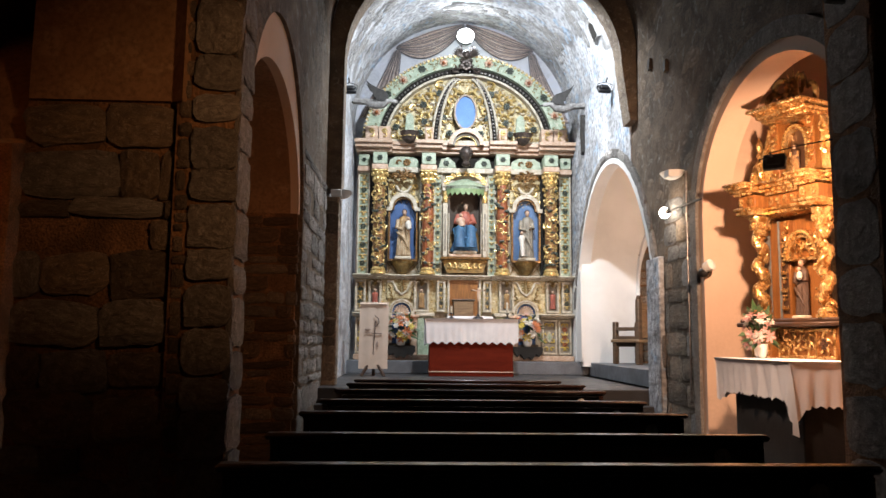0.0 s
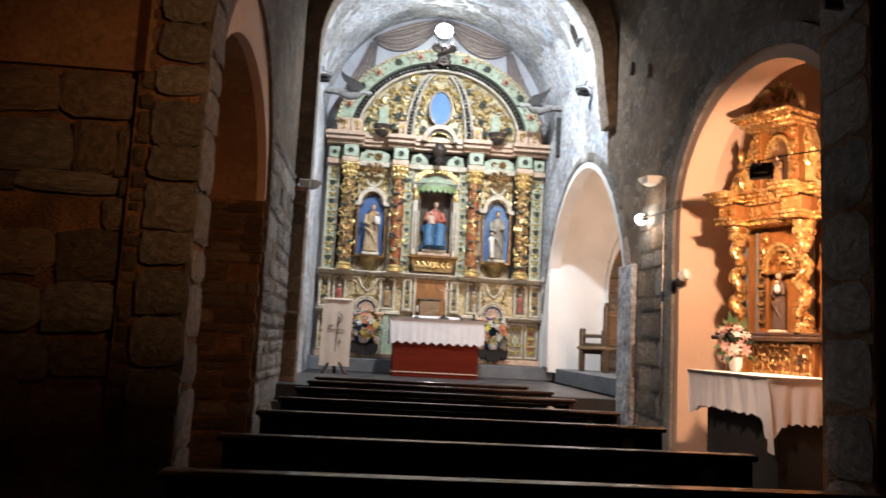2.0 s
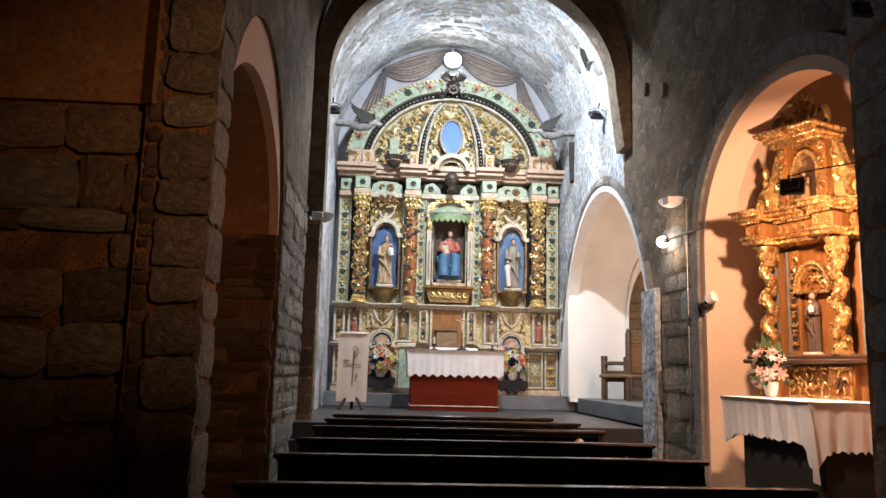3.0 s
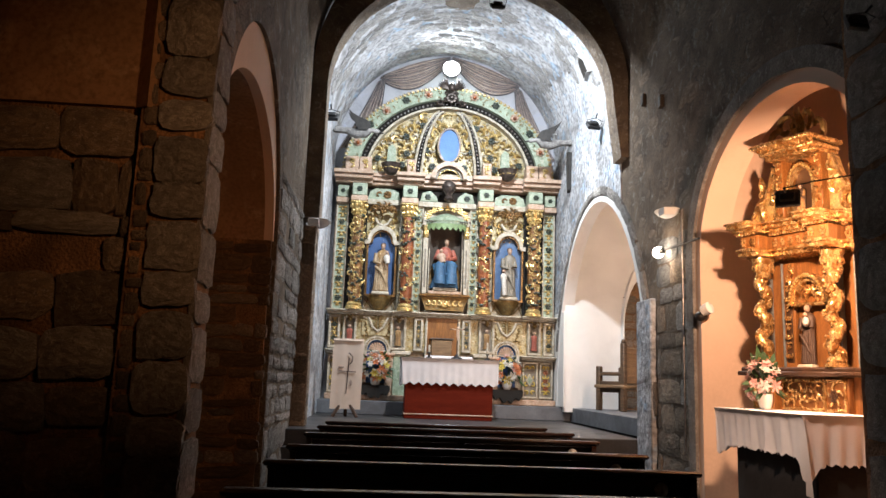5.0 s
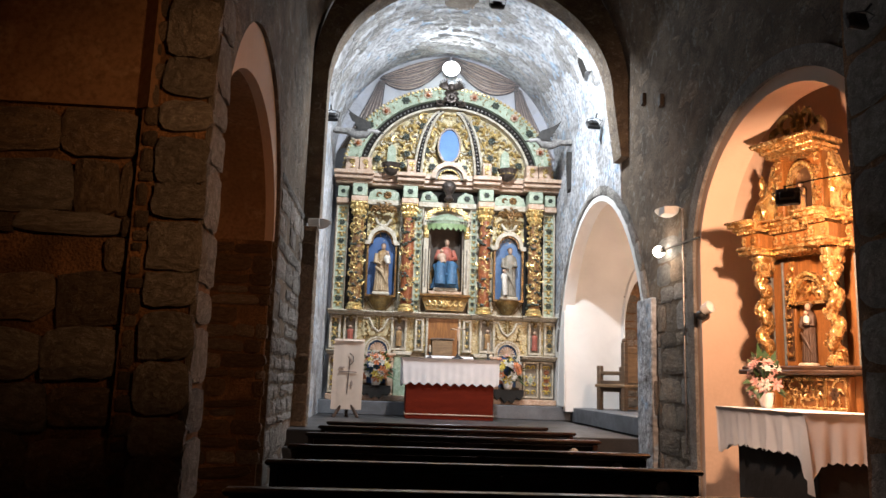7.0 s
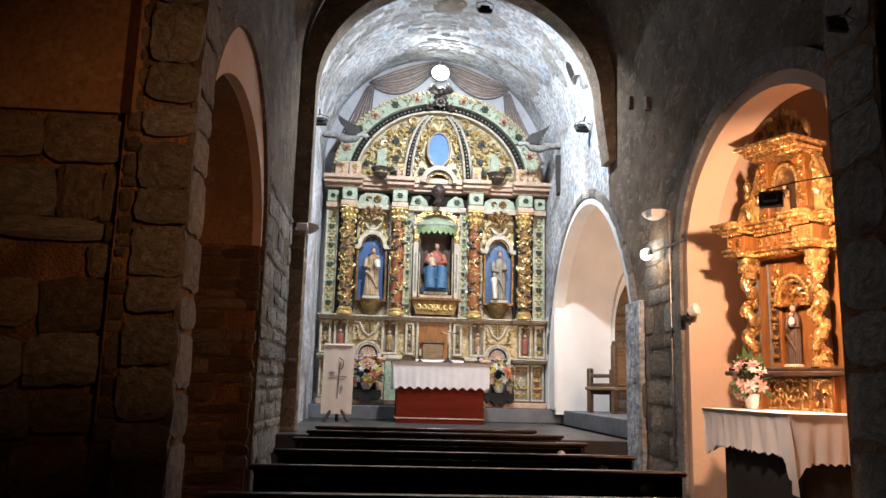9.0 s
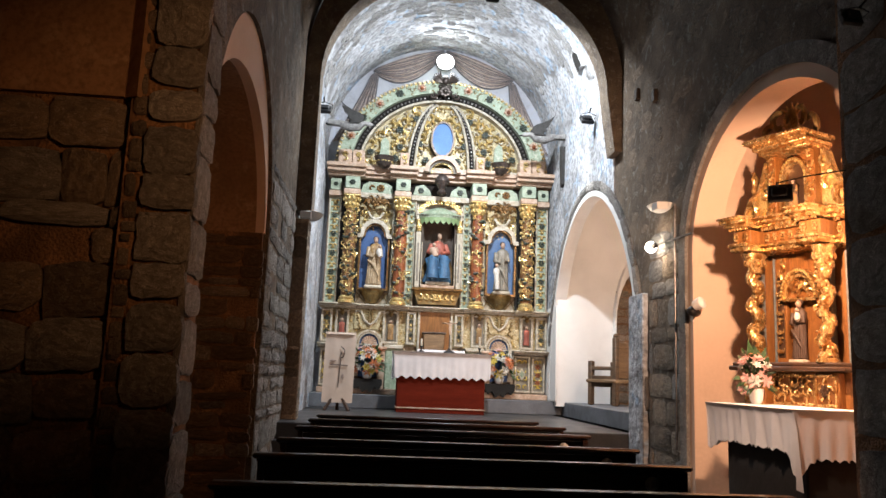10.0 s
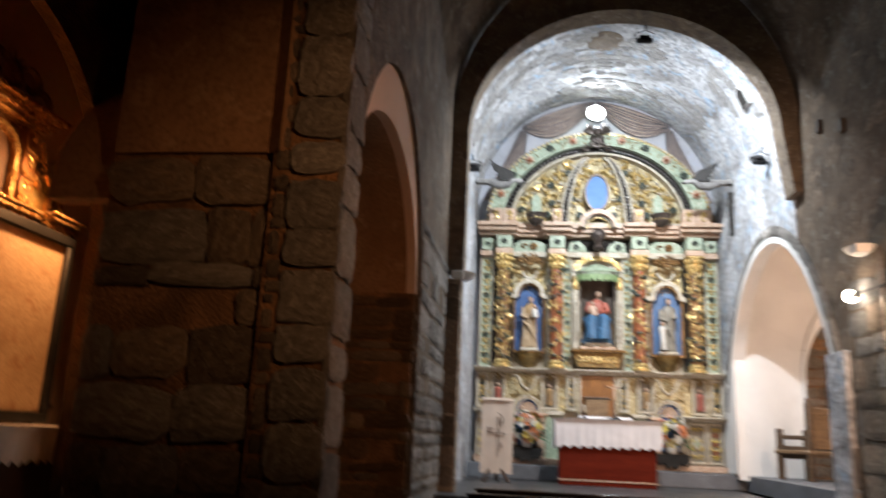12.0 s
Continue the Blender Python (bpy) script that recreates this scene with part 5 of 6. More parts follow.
def bird(at, sx, label):
    pieces = []
    b = Geo().tube([(-0.42, 0, 0.03), (-0.3, 0, 0.0), (-0.1, 0, -0.06), (0.08, 0, -0.04), (0.2, 0, 0.03), (0.32, 0, 0.01), (0.36, 0, 0.0)], [0.02, 0.07, 0.1, 0.09, 0.045, 0.045, 0.02], 10)
    pieces.append((b, BIRD_WHITE))
    pieces.append((Geo().tube([(0.35, 0, 0.0), (0.44, 0, -0.02)], [0.025, 0.008], 6), BIRD_DARK))
    for d in (-1, 1):
        w = Geo().prism([(0.12, 0.0), (-0.1, -0.01), (-0.06, 0.05), (-0.12, 0.07), (-0.09, 0.13), (-0.16, 0.16), (-0.14, 0.22), (-0.22, 0.28), (-0.29, 0.42), (-0.2, 0.34), (-0.06, 0.26), (0.1, 0.2), (0.17, 0.14), (0.18, 0.07)], d * 0.1 - 0.02, d * 0.13)
        pieces.append((w, BIRD_DARK))
    pieces.append((Geo().prism([(-0.3, 0.02), (-0.52, 0.06), (-0.54, -0.04), (-0.3, -0.05)], -0.08, 0.08), BIRD_WHITE))
    pieces.append((Geo().box((-0.5, 0, -0.02), (0.14, 0.05, 0.05), 0.01), BIRD_DARK))
    ob = part("bird_sculpture", multi("bird_sculpture", pieces))
    ob.matrix_world = pose(*at, 0, 0, 0) @ Matrix.Diagonal((sx * 0.85, 0.85, 0.85, 1))
    return tagged(ob, label, "sculpture", "bird sculptures")


bird((-1.82, 12.85, 5.48), 1, "wooden bird sculpture with raised dark wings on the wall")
bird((1.36, 12.85, 5.48), -1, "white and dark bird sculpture fixed to the wall")
# Dark slab in place of the shadow at the bird's tail and bracket.
t = thing("bird_shadow_slab", "dark slab standing in for the shadow below the bird on the apse wall", "plank", "", (1.8, 12.9, 4.95))
part("plank", Geo().prism([(-0.1, 0.36), (0.06, 0.4), (0.1, 0.1), (0.02, -0.34), (-0.06, -0.3)], -0.05, 0.03, "x"), BIRD_DARK, t)

# ---- altar ----
def drape(g, path, top, drop, wave, scallop, seed=1, out=0.012, per=0.14):
    """A cloth edge hanging from a closed path of (x, y): folds and a scalloped hem."""
    r = random.Random(seed)
    pts, dist = [], 0
    for (x0, y0), (x1, y1) in zip(path, path[1:] + path[:1]):
        d = math.hypot(x1 - x0, y1 - y0)
        n = max(2, int(d / 0.02))
        for i in range(n):
            u = i / n
            pts.append((x0 + (x1 - x0) * u, y0 + (y1 - y0) * u, (y1 - y0) / d, -(x1 - x0) / d, dist + d * u))
        dist += d
    ph = r.uniform(0, 6)
    rows = []
    for j in range(17):
        v = (j / 16) ** 1.6
        row = []
        for x, y, nx, ny, s in pts:
            f = wave * v * (math.sin(s * 29 + ph) * (0.6 + 0.4 * math.sin(s * 3.1)) + 0.7 * math.sin(s * 53 + 1.3)) + out + 0.02 * v
            k = min(1.0, v * 4)
            f -= 0.03 * (1 - math.sqrt(1 - (1 - k) ** 2))
            hem = drop(x, y) - scallop * (1 - abs(((s / per) % 1) * 2 - 1))
            row.append((x + nx * f, y + ny * f, top - v * hem))
        rows.append(row)
    g.sheet(rows, True)
    return g


t = thing("altar", "reddish wooden altar block on the sanctuary floor", "altar", "", (-0.2, 12.95, 0.74))
part("body", Geo().box((0, 0, 0.47), (1.4, 0.72, 0.82), 0.008), RED_WOOD, t)
part("base_line", Geo().box((0, 0, 0.075), (1.42, 0.74, 0.02), 0.004), PINK, t, "pale inlaid line")
part("foot", Geo().box((0, 0, 0.032), (1.4, 0.72, 0.064), 0.004), RED_WOOD, t)
part("tabletop", Geo().box((0, 0, 0.898), (1.47, 0.77, 0.05), 0.01), RED_WOOD, t)
t = thing("altar_cloth", "white linen altar cloth with scalloped lace hem", "tablecloth", "", (-0.2, 12.95, 0.74))
pth = [(-0.78, -0.43), (-0.78, 0.43), (0.78, 0.43), (0.78, -0.43)]
g = Geo().box((0, 0, 0.95), (1.53, 0.83, 0.012), 0.004)
drape(g, pth, 0.955, lambda x, y: 0.43 if y < 0 else 0.46, 0.007, 0.05, 3)
part("linen", g, CLOTH, t)
g = Geo().box((0, 0.05, 0.959), (1.0, 0.5, 0.006), 0.002)
part("runner", g, CLOTH, t, "folded white linen runner")
t = thing("missal", "low white stand lying on the altar cloth", "book stand", "", (-0.18, 13.15, 1.702))
part("board", Geo().box((0, 0, 0.025), (0.8, 0.12, 0.05), 0.01), CLOTH, t)
t = thing("crucifix", "dark standing crucifix with a pale plain figure", "crucifix", "", (-0.06, 12.95, 1.702))
part("foot", Geo().lathe([(0.1, 0), (0.09, 0.02), (0.03, 0.05), (0.015, 0.09)], 12), BLACK, t)
part("upright", Geo().box((0, 0, 0.33), (0.022, 0.018, 0.52), 0.003), DARK_WOOD, t)
part("crossbar", Geo().box((0, 0, 0.49), (0.26, 0.018, 0.022), 0.003), DARK_WOOD, t)
g = Geo().tube([(0, -0.02, 0.49), (0, -0.025, 0.4), (0.005, -0.02, 0.3)], [0.018, 0.022, 0.012], 8)
g.tube([(-0.1, -0.018, 0.5), (0, -0.02, 0.475), (0.1, -0.018, 0.5)], 0.008, 6)
g.ball((0, -0.03, 0.515), 0.018, 8, 6)
part("figure", g, PINK, t, "plain pale carved figure")
for x in (-0.53, 0.42):
    t = thing("candlestick", "small dark candlestick with a pale candle", "candlestick", "candlesticks on the altar", (x, 12.75, 1.702))
    part("holder", Geo().lathe([(0.05, 0), (0.045, 0.012), (0.012, 0.03), (0.012, 0.07), (0.03, 0.085), (0.03, 0.095)], 12), BLACK, t)
    part("candle", Geo().lathe([(0.018, 0.095), (0.018, 0.27 if x > 0 else 0.2), (0.004, 0.28 if x > 0 else 0.21)], 10), CREAM, t)

# ---- lectern with hanging banner ----
t = thing("lectern", "folding lectern on a dark tripod with a beige banner", "lectern", "", (-1.82, 12.45, 0.74))
rows = [[(-0.235 + 0.47 * i / 12 + 0.012 * (1 - v), -0.12 + 0.07 * v + 0.004 * math.sin(i * 1.1), 1.2 - 1.08 * v) for i in range(13)] for v in (j / 10 for j in range(11))]
rows += [[(x, y + 0.012, z) for x, y, z in r] for r in rows[::-1]]
part("banner", Geo().sheet(rows), BOARD, t, "beige woven banner")
part("desk", Geo().box((0, 0.07, 1.175), (0.44, 0.26, 0.024), 0.008, pose(0, 0, 0, 4)), BOARD, t)
for a in (90, 215, 325):
    part("leg", Geo().tube([(0, 0.02, 0.32), (0.23 * math.cos(radians(a)), 0.02 + 0.2 * math.sin(radians(a)), 0.0)], 0.028, 6), DARK_WOOD, t)
part("pole", Geo().tube([(0, 0.02, 0.25), (0, 0.03, 1.2)], 0.02, 8), DARK_WOOD, t)
INK = material("dark_brown_stitching", (0.08, 0.05, 0.045), 0.9)
g = Geo()
by = -0.112
g.tube([(0.03, by, 0.9), (0.005, by + 0.035, 0.35)], [0.008, 0.005], 5)
part("emblem_stem", g, INK, t, "brown stitched stem of a cross emblem")
part("emblem_bar", Geo().tube([(-0.13, by + 0.01, 0.7), (0.14, by + 0.012, 0.69)], 0.006, 5), INK, t)
part("emblem_loop", Geo().tube([(0.02, by - 0.012, 0.98), (0.08, by - 0.01, 0.93), (0.085, by - 0.006, 0.86), (0.05, by - 0.002, 0.81), (0.02, by, 0.8)], 0.007, 5), INK, t)
part("emblem_leaf", Geo().ball((0.07, by + 0.025, 0.52), (0.02, 0.004, 0.05), 8, 5), material("faint_stitching", (0.42, 0.33, 0.28), 0.9), t)
part("emblem_leaf", Geo().ball((-0.09, by + 0.008, 0.76), (0.05, 0.004, 0.02), 8, 5), bpy.data.materials["faint_stitching"], t)

# ---- flowers ----
LEAF = material("dark_leaf", (0.05, 0.11, 0.035), 0.5, dark=(0.025, 0.06, 0.02), scale=14)
PETALS = [material(n, c, 0.6, dark=tuple(v * 0.7 for v in c), scale=30) for n, c in (("white_petal", (0.75, 0.74, 0.68)), ("orange_petal", (0.72, 0.25, 0.1)), ("yellow_petal", (0.7, 0.55, 0.1)), ("pink_petal", (0.75, 0.42, 0.38)))]


def bloom_mesh(mat, k):
    g = Geo()
    for ring, (n, r, tilt) in enumerate(((6, 1.0, 0.3), (5, 0.65, 0.8))):
        for i in range(n):
            a = 2 * math.pi * i / n + ring * 0.5 + k
            ca, sa = math.cos(a), math.sin(a)
            p = lambda u, v: (u * ca * r - v * sa * r, -u * tilt * 0.6 - 0.1, u * sa * r + v * ca * r)
            g.add([p(0.05, 0), p(0.5, 0.26), p(1.0, 0.06), p(0.95, -0.1), p(0.5, -0.26)], [(0, 1, 2, 3, 4)])
    g.ball((0, -0.25, 0), 0.16, 6, 4)
    return mesh_of("bloom", g, mat)


BLOOMS = [bloom_mesh(m, i) for i, m in enumerate(PETALS)]


def flowers(at, label, size, counts, seed, tall=1.0, vase=True, rz=0):
    r = random.Random(seed)
    t = thing("flower_arrangement", label, "flowers", "flower arrangements", at, rz)
    k = 0.5 if size < 0.2 else 0.75
    g = Geo().lathe([(0.07 * k, 0), (0.1 * k, 0.03), (0.115 * k, 0.09), (0.12 * k, 0.12), (0.105 * k, 0.12)], 16)
    part("pot", g, WHITE_PLASTER, t, "white flower pot")
    g = Geo()
    for i in range(60):
        a, e = r.uniform(0, 6.28), r.uniform(-0.5, 1.5)
        d = Vector((math.cos(a) * math.cos(e), math.sin(a) * math.cos(e), math.sin(e) * tall))
        c = Vector((0, 0, 0.12 + size * 0.55)) + d * size * r.uniform(0.5, 1.05)
        w = d.orthogonal().normalized().cross(d) * size * 0.12
        w.rotate(Euler((0, 0, r.uniform(0, 3))))
        tip = c + d * size * r.uniform(0.25, 0.5) - Vector((0, 0, size * 0.1))
        g.add([c - d * size * 0.2, c + w, tip, c - w], [(0, 1, 2), (0, 2, 3)])
    part("leaf_spray", g, LEAF, t, "dark green leaves")
    for i in range(14):
        a, e = r.uniform(0, 6.28), r.uniform(0, 1.4)
        p = (math.cos(a) * math.cos(e) * size * 0.8, math.sin(a) * math.cos(e) * size * 0.8, 0.15 + size * 0.5 + math.sin(e) * size * 0.8 * tall)
        part("stem", Geo().tube([(0, 0, 0.08), p], 0.004, 4), LEAF, t)
    for i, k in enumerate(counts):
        for _ in range(k):
            a, e = r.uniform(math.pi, 2 * math.pi), r.uniform(-0.5, 1.4)
            d = Vector((math.cos(a) * math.cos(e), math.sin(a) * math.cos(e), math.sin(e) * tall))
            ob = part("bloom", BLOOMS[i], None, t)
            s = size * r.uniform(0.24, 0.38)
            ob.matrix_local = Matrix.Translation(Vector((0, 0, 0.12 + size * 0.55)) + d * size * r.uniform(0.75, 1.0)) @ d.to_track_quat("-Y", "Z").to_matrix().to_4x4() @ Matrix.Diagonal((s, s, s, 1))
    return t


for sx, sd in ((-1, 4), (1, 9)):
    flowers((RX + sx * 1.155, RY - 0.2, RZ + 0.265), "white, orange and yellow flowers in a white pot on a bracket", 0.26, (16, 16, 8, 2), sd, 1.15)

# ---- wooden armchair in the recess ----
BROWN_OAK = material("brown_stained_oak", (0.16, 0.095, 0.05), 0.55, dark=(0.07, 0.042, 0.024), scale=4, bump=0.1, stretch=(1, 1, 7))
t = thing("armchair", "worn brown oak armchair with panelled back on the recess platform", "chair", "", (2.58, 12.45, 0.97), -62)
for x, y, h in ((-0.28, -0.25, 0.7), (-0.28, 0.25, 0.7), (0.26, -0.25, 1.06), (0.26, 0.25, 1.06)):
    part("leg", Geo().box((x, y, h / 2), (0.085, 0.085, h), 0.012), BROWN_OAK, t)
part("seat", Geo().box((-0.02, 0, 0.38), (0.66, 0.62, 0.055), 0.014), OAK, t, "pale worn seat board")
part("front_rail", Geo().box((-0.27, 0, 0.32), (0.04, 0.46, 0.07), 0.008), BROWN_OAK, t)
for y in (-0.25, 0.25):
    part("armrest", Geo().box((-0.02, y, 0.58), (0.5, 0.07, 0.06), 0.012), BROWN_OAK, t)
    part("side_rail", Geo().box((-0.01, y, 0.43), (0.5, 0.045, 0.07), 0.008), BROWN_OAK, t)
part("backrest", Geo().box((0.265, 0, 0.66), (0.03, 0.44, 0.46), 0.008), OAK, t, "pale worn back panel")
part("top_rail", Geo().box((0.265, 0, 0.94), (0.05, 0.44, 0.1), 0.012), OAK, t)
for k in (-1, 1):
    part("finial", Geo().ball((0.26, k * 0.25, 1.085), 0.04, 10, 6), BROWN_OAK, t)

# ---- side altar and gilded altarpiece in the right chapel ----
t = thing("side_altar", "dark wooden side altar table in the chapel", "altar", "", (1.92, 6.05, 0.25))
part("body", Geo().box((0.06, 0, 0.44), (0.5, 1.2, 0.88), 0.01), SOFFIT, t)
part("tabletop", Geo().box((0, 0, 0.91), (0.57, 1.3, 0.05), 0.01), DARK_WOOD, t)
t = thing("side_altar_cloth", "white linen cloth with lace hem hanging in folds", "tablecloth", "", (1.92, 6.05, 0.25))
g = Geo().box((0, 0, 0.943), (0.63, 1.37, 0.014), 0.004)
pth = [(-0.33, -0.7), (-0.33, 0.7), (0.33, 0.7), (0.33, -0.7)]
drape(g, pth, 0.948, lambda x, y: 0.31 + 0.04 * (y < -0.69) + 0.2 * math.exp(-((x + 0.33) ** 2 + (y + 0.7) ** 2) / 0.008) + 0.08 * math.exp(-((x + 0.33) ** 2 + (y - 0.7) ** 2) / 0.02), 0.02, 0.03, 8, 0.012, 0.062)
part("linen", g, SIDE_CLOTH, t)
flowers((1.84, 6.35, 1.205), "pink and white flowers in a white pot on the side altar", 0.15, (10, 2, 0, 18), 21, 1.5, rz=-60)


BLUE_GREY = material("blue_grey_paint", (0.2, 0.23, 0.24), 0.6, dark=(0.12, 0.13, 0.13), scale=12)


def pendant(x, z0, z1, w, y, n, host, mat):
    """A hanging string of gilt leaves and buds."""
    g = Geo()
    for k in range(n):
        z = z1 + (z0 - z1) * (k + 0.5) / n
        for sx in (-1, 1):
            scroll(g, x + sx * w * 0.2, y, z, w * 0.34, 0.7 if sx > 0 else 2.4, sx * (-1) ** k, 6)
        g.ball((x, y - 0.015, z - 0.01), (w * 0.15, w * 0.15, w * 0.24), 6, 4)
    part("carving", g, mat, host, "gilt leaf pendant")


def gilded_altar(at, rz, label, seed):
    r = random.Random(seed)
    G = thing("gilded_altarpiece", label, "altarpiece", "gilded side altarpieces", at, rz)
    part("back", Geo().box((0, 0.1, 1.7), (1.5, 0.12, 2.0)), ORANGE_WOOD, G, "honey-coloured wooden back")
    # predella
    part("predella", Geo().box((0, -0.02, 1.16), (1.6, 0.3, 0.32), 0.012), ORANGE_WOOD, G)
    for x, w in ((-0.53, 0.3), (0.0, 0.62), (0.53, 0.3)):
        if abs(x) > 0.1:
            part("predella_block", Geo().box((x, -0.1, 1.16), (0.34, 0.3, 0.3), 0.012), ORANGE_WOOD, G)
        y = -0.25 if abs(x) > 0.1 else -0.17
        part("predella_frame", frame_of(x, 1.16, w, 0.27, 0.03, y + 0.01, y - 0.02), GOLD, G)
        g = Geo()
        for k in range(3 if w > 0.4 else 1):
            cx = x + (k - 1) * 0.18 if w > 0.4 else x
            for a in range(5):
                b = 2 * math.pi * a / 5 + k
                scroll(g, cx + 0.06 * math.cos(b), y - 0.01, 1.16 + 0.06 * math.sin(b), 0.05, b, (-1) ** k, 6)
        part("carving", g, GOLD, G, "gilt scroll carving")
        if abs(x) > 0.1:
            g = Geo()
            leaf_boss(g, x, y - 0.03, 1.16, 0.06, 6)
            part("rosette", g, DARK_WOOD, G, "dark carved rosette")
    for z, w, o, mat in ((0.97, 1.7, 0.5, ORANGE_WOOD), (1.0, 1.64, 0.44, GOLD), (1.335, 1.72, 0.56, DARK_WOOD), (1.37, 1.66, 0.5, DARK_WOOD)):
        part("ledge", Geo().box((0, -0.05, z), (w, o, 0.04), 0.012), mat, G)
    # main storey
    for sx in (-1, 1):
        x, y, n = sx * 0.52, -0.2, 64
        ph = 0.8 if sx > 0 else 2.4
        pts = [(x + 0.042 * math.cos(ph + sx * 19 * i / n), y + 0.042 * math.sin(ph + sx * 19 * i / n), 1.47 + 0.74 * i / n) for i in range(n + 1)]
        c = part("column", Geo().tube(pts, [0.062 + 0.01 * math.sin(57 * i / n) for i in range(n + 1)], 10), GOLD, G, "twisted gilt column with leaf carving")
        part("column_base", Geo().lathe([(0.12, 1.39), (0.12, 1.415), (0.095, 1.425), (0.105, 1.445), (0.08, 1.475)], 16, pose(x, y, 0)), GOLD, c)
        g = Geo().lathe([(0.075, 2.19), (0.095, 2.21), (0.08, 2.23), (0.09, 2.28), (0.13, 2.35), (0.13, 2.37)], 16, pose(x, y, 0))
        for k in range(8):
            a = 2 * math.pi * k / 8
            g.ball((x + 0.1 * math.cos(a), y + 0.1 * math.sin(a), 2.28), (0.026, 0.026, 0.04), 6, 4)
        part("capital", g, GOLD, c, "gilt leafy capital")
        g = Geo()
        for k in range(120):
            u = (k + 0.5) / 120
            a = ph + sx * 19 * u + (2.2 if k % 2 else 3.9) + r.uniform(-0.3, 0.3)
            cxx, cyy = x + 0.042 * math.cos(ph + sx * 19 * u), y + 0.042 * math.sin(ph + sx * 19 * u)
            s = r.uniform(0.01, 0.028)
            g.ball((cxx + 0.058 * math.cos(a), cyy + 0.058 * math.sin(a), 1.47 + 0.74 * u), (s, s, s * 0.7), 6, 4)
        for k in range(46):
            u, a = (k + 0.5) / 46, r.uniform(math.pi, 2 * math.pi)
            cxx, cyy = x + 0.042 * math.cos(ph + sx * 19 * u), y + 0.042 * math.sin(ph + sx * 19 * u)
            scroll(g, cxx + 0.055 * math.cos(a), cyy + 0.06 * math.sin(a), 1.47 + 0.74 * u, r.uniform(0.025, 0.045), r.uniform(0, 6.28), r.choice((-1, 1)), 6)
        part("vine", g, GOLD, c, "gilt vine leaves")
        part("flank_strip", Geo().box((sx * 0.665, 0.0, 1.86), (0.05, 0.08, 0.96), 0.008), BLUE_GREY, G, "blue-grey painted strip")
        part("flank_board", Geo().box((sx * 0.76, 0.06, 1.86), (0.15, 0.06, 0.96), 0.008), ORANGE_WOOD, G)
        pendant(sx * 0.76, 1.42, 2.34, 0.16, 0.02, 9, G, GOLD)
        part("inner_post", Geo().box((sx * 0.33, 0.02, 1.86), (0.17, 0.08, 0.96), 0.01), ORANGE_WOOD, G)
        part("inner_panel", Geo().box((sx * 0.33, -0.022, 1.8), (0.1, 0.01, 0.72), 0.003), DARK_WOOD, G)
        pendant(sx * 0.33, 1.46, 2.14, 0.1, -0.035, 8, G, GOLD)
        part("strip_edge", Geo().box((sx * 0.425, 0.0, 1.86), (0.025, 0.07, 0.96), 0.006), BLUE_GREY, G)
    n = part("niche", Geo().prism([(-0.22, 1.4), (0.22, 1.4), (0.22, 1.95)] + [(0.22 * math.cos(a), 1.95 + 0.22 * math.sin(a)) for a in (math.pi * i / 12 for i in range(13))] + [(-0.22, 1.95)], 0.02, 0.06), ORANGE_WOOD, G, "honey-coloured arched niche")
    for s, t, y in ((0.2, 0.235, -0.06), (0.235, 0.275, -0.09)):
        part("niche_rim", Geo().ring([(-s, 1.95)] + arc_line(0, s, 1.95, s, 16) + [(s, 1.95)], [(-t, 1.95)] + arc_line(0, t, 1.95, t, 16) + [(t, 1.95)], 0.02, y), GOLD, n)
    part("beading", beads(arc_line(0, 0.255, 1.95, 0.255, 24), 0.014, 0.035, -0.095), PALE_GOLD, n)
    part("niche_impost", Geo().box((0, -0.03, 1.945), (0.5, 0.1, 0.03), 0.006), GOLD, n)
    g = Geo()
    for k in range(7):
        a = math.pi * (k + 0.5) / 7
        scroll(g, 0.1 * math.cos(a), 0.0, 1.98 + 0.1 * math.sin(a), 0.055, a, 1 if a < 1.57 else -1)
    part("carving", g, GOLD, n, "gilt relief in the niche head")
    g = Geo()
    for sx in (-1, 1):
        for k in range(4):
            scroll(g, sx * (0.3 - 0.02 * k), -0.04, 2.14 + 0.05 * k, 0.05, 0.9 if sx > 0 else 2.2, sx * (-1) ** k)
    part("carving", g, GOLD, n, "gilt leaf spandrel")
    # entablature, broken forward over the columns
    for x0, x1, o in ((-0.78, -0.68, 0.3), (-0.68, -0.36, 0.52), (-0.36, 0.36, 0.34), (0.36, 0.68, 0.52), (0.68, 0.78, 0.3)):
        cx, w = (x0 + x1) / 2, x1 - x0
        for z, h, e in ((2.395, 0.04, 0.0), (2.43, 0.03, 0.03)):
            part("architrave", Geo().box((cx, 0.1 - (o + e) / 2, z), (w + e * 0.5, o + e, h), 0.008), GOLD, G)
        part("frieze", Geo().box((cx, 0.1 - (o - 0.04) / 2, 2.505), (w - 0.02, o - 0.04, 0.12), 0.006), ORANGE_WOOD, G)
        g = Geo()
        for k in range(max(1, int(w / 0.12))):
            leaf_boss(g, x0 + (k + 0.5) * w / max(1, int(w / 0.12)), 0.125 - o, 2.505, 0.045, 6, k)
        part("carving", g, GOLD, G, "gilt leaf bosses on the frieze")
        g = Geo()
        for k in range(int(w / 0.045)):
            g.box((x0 + 0.022 + 0.045 * k, 0.1 - o - 0.01, 2.575), (0.024, 0.03, 0.024), 0.004)
        part("dentil_course", g, GOLD, G)
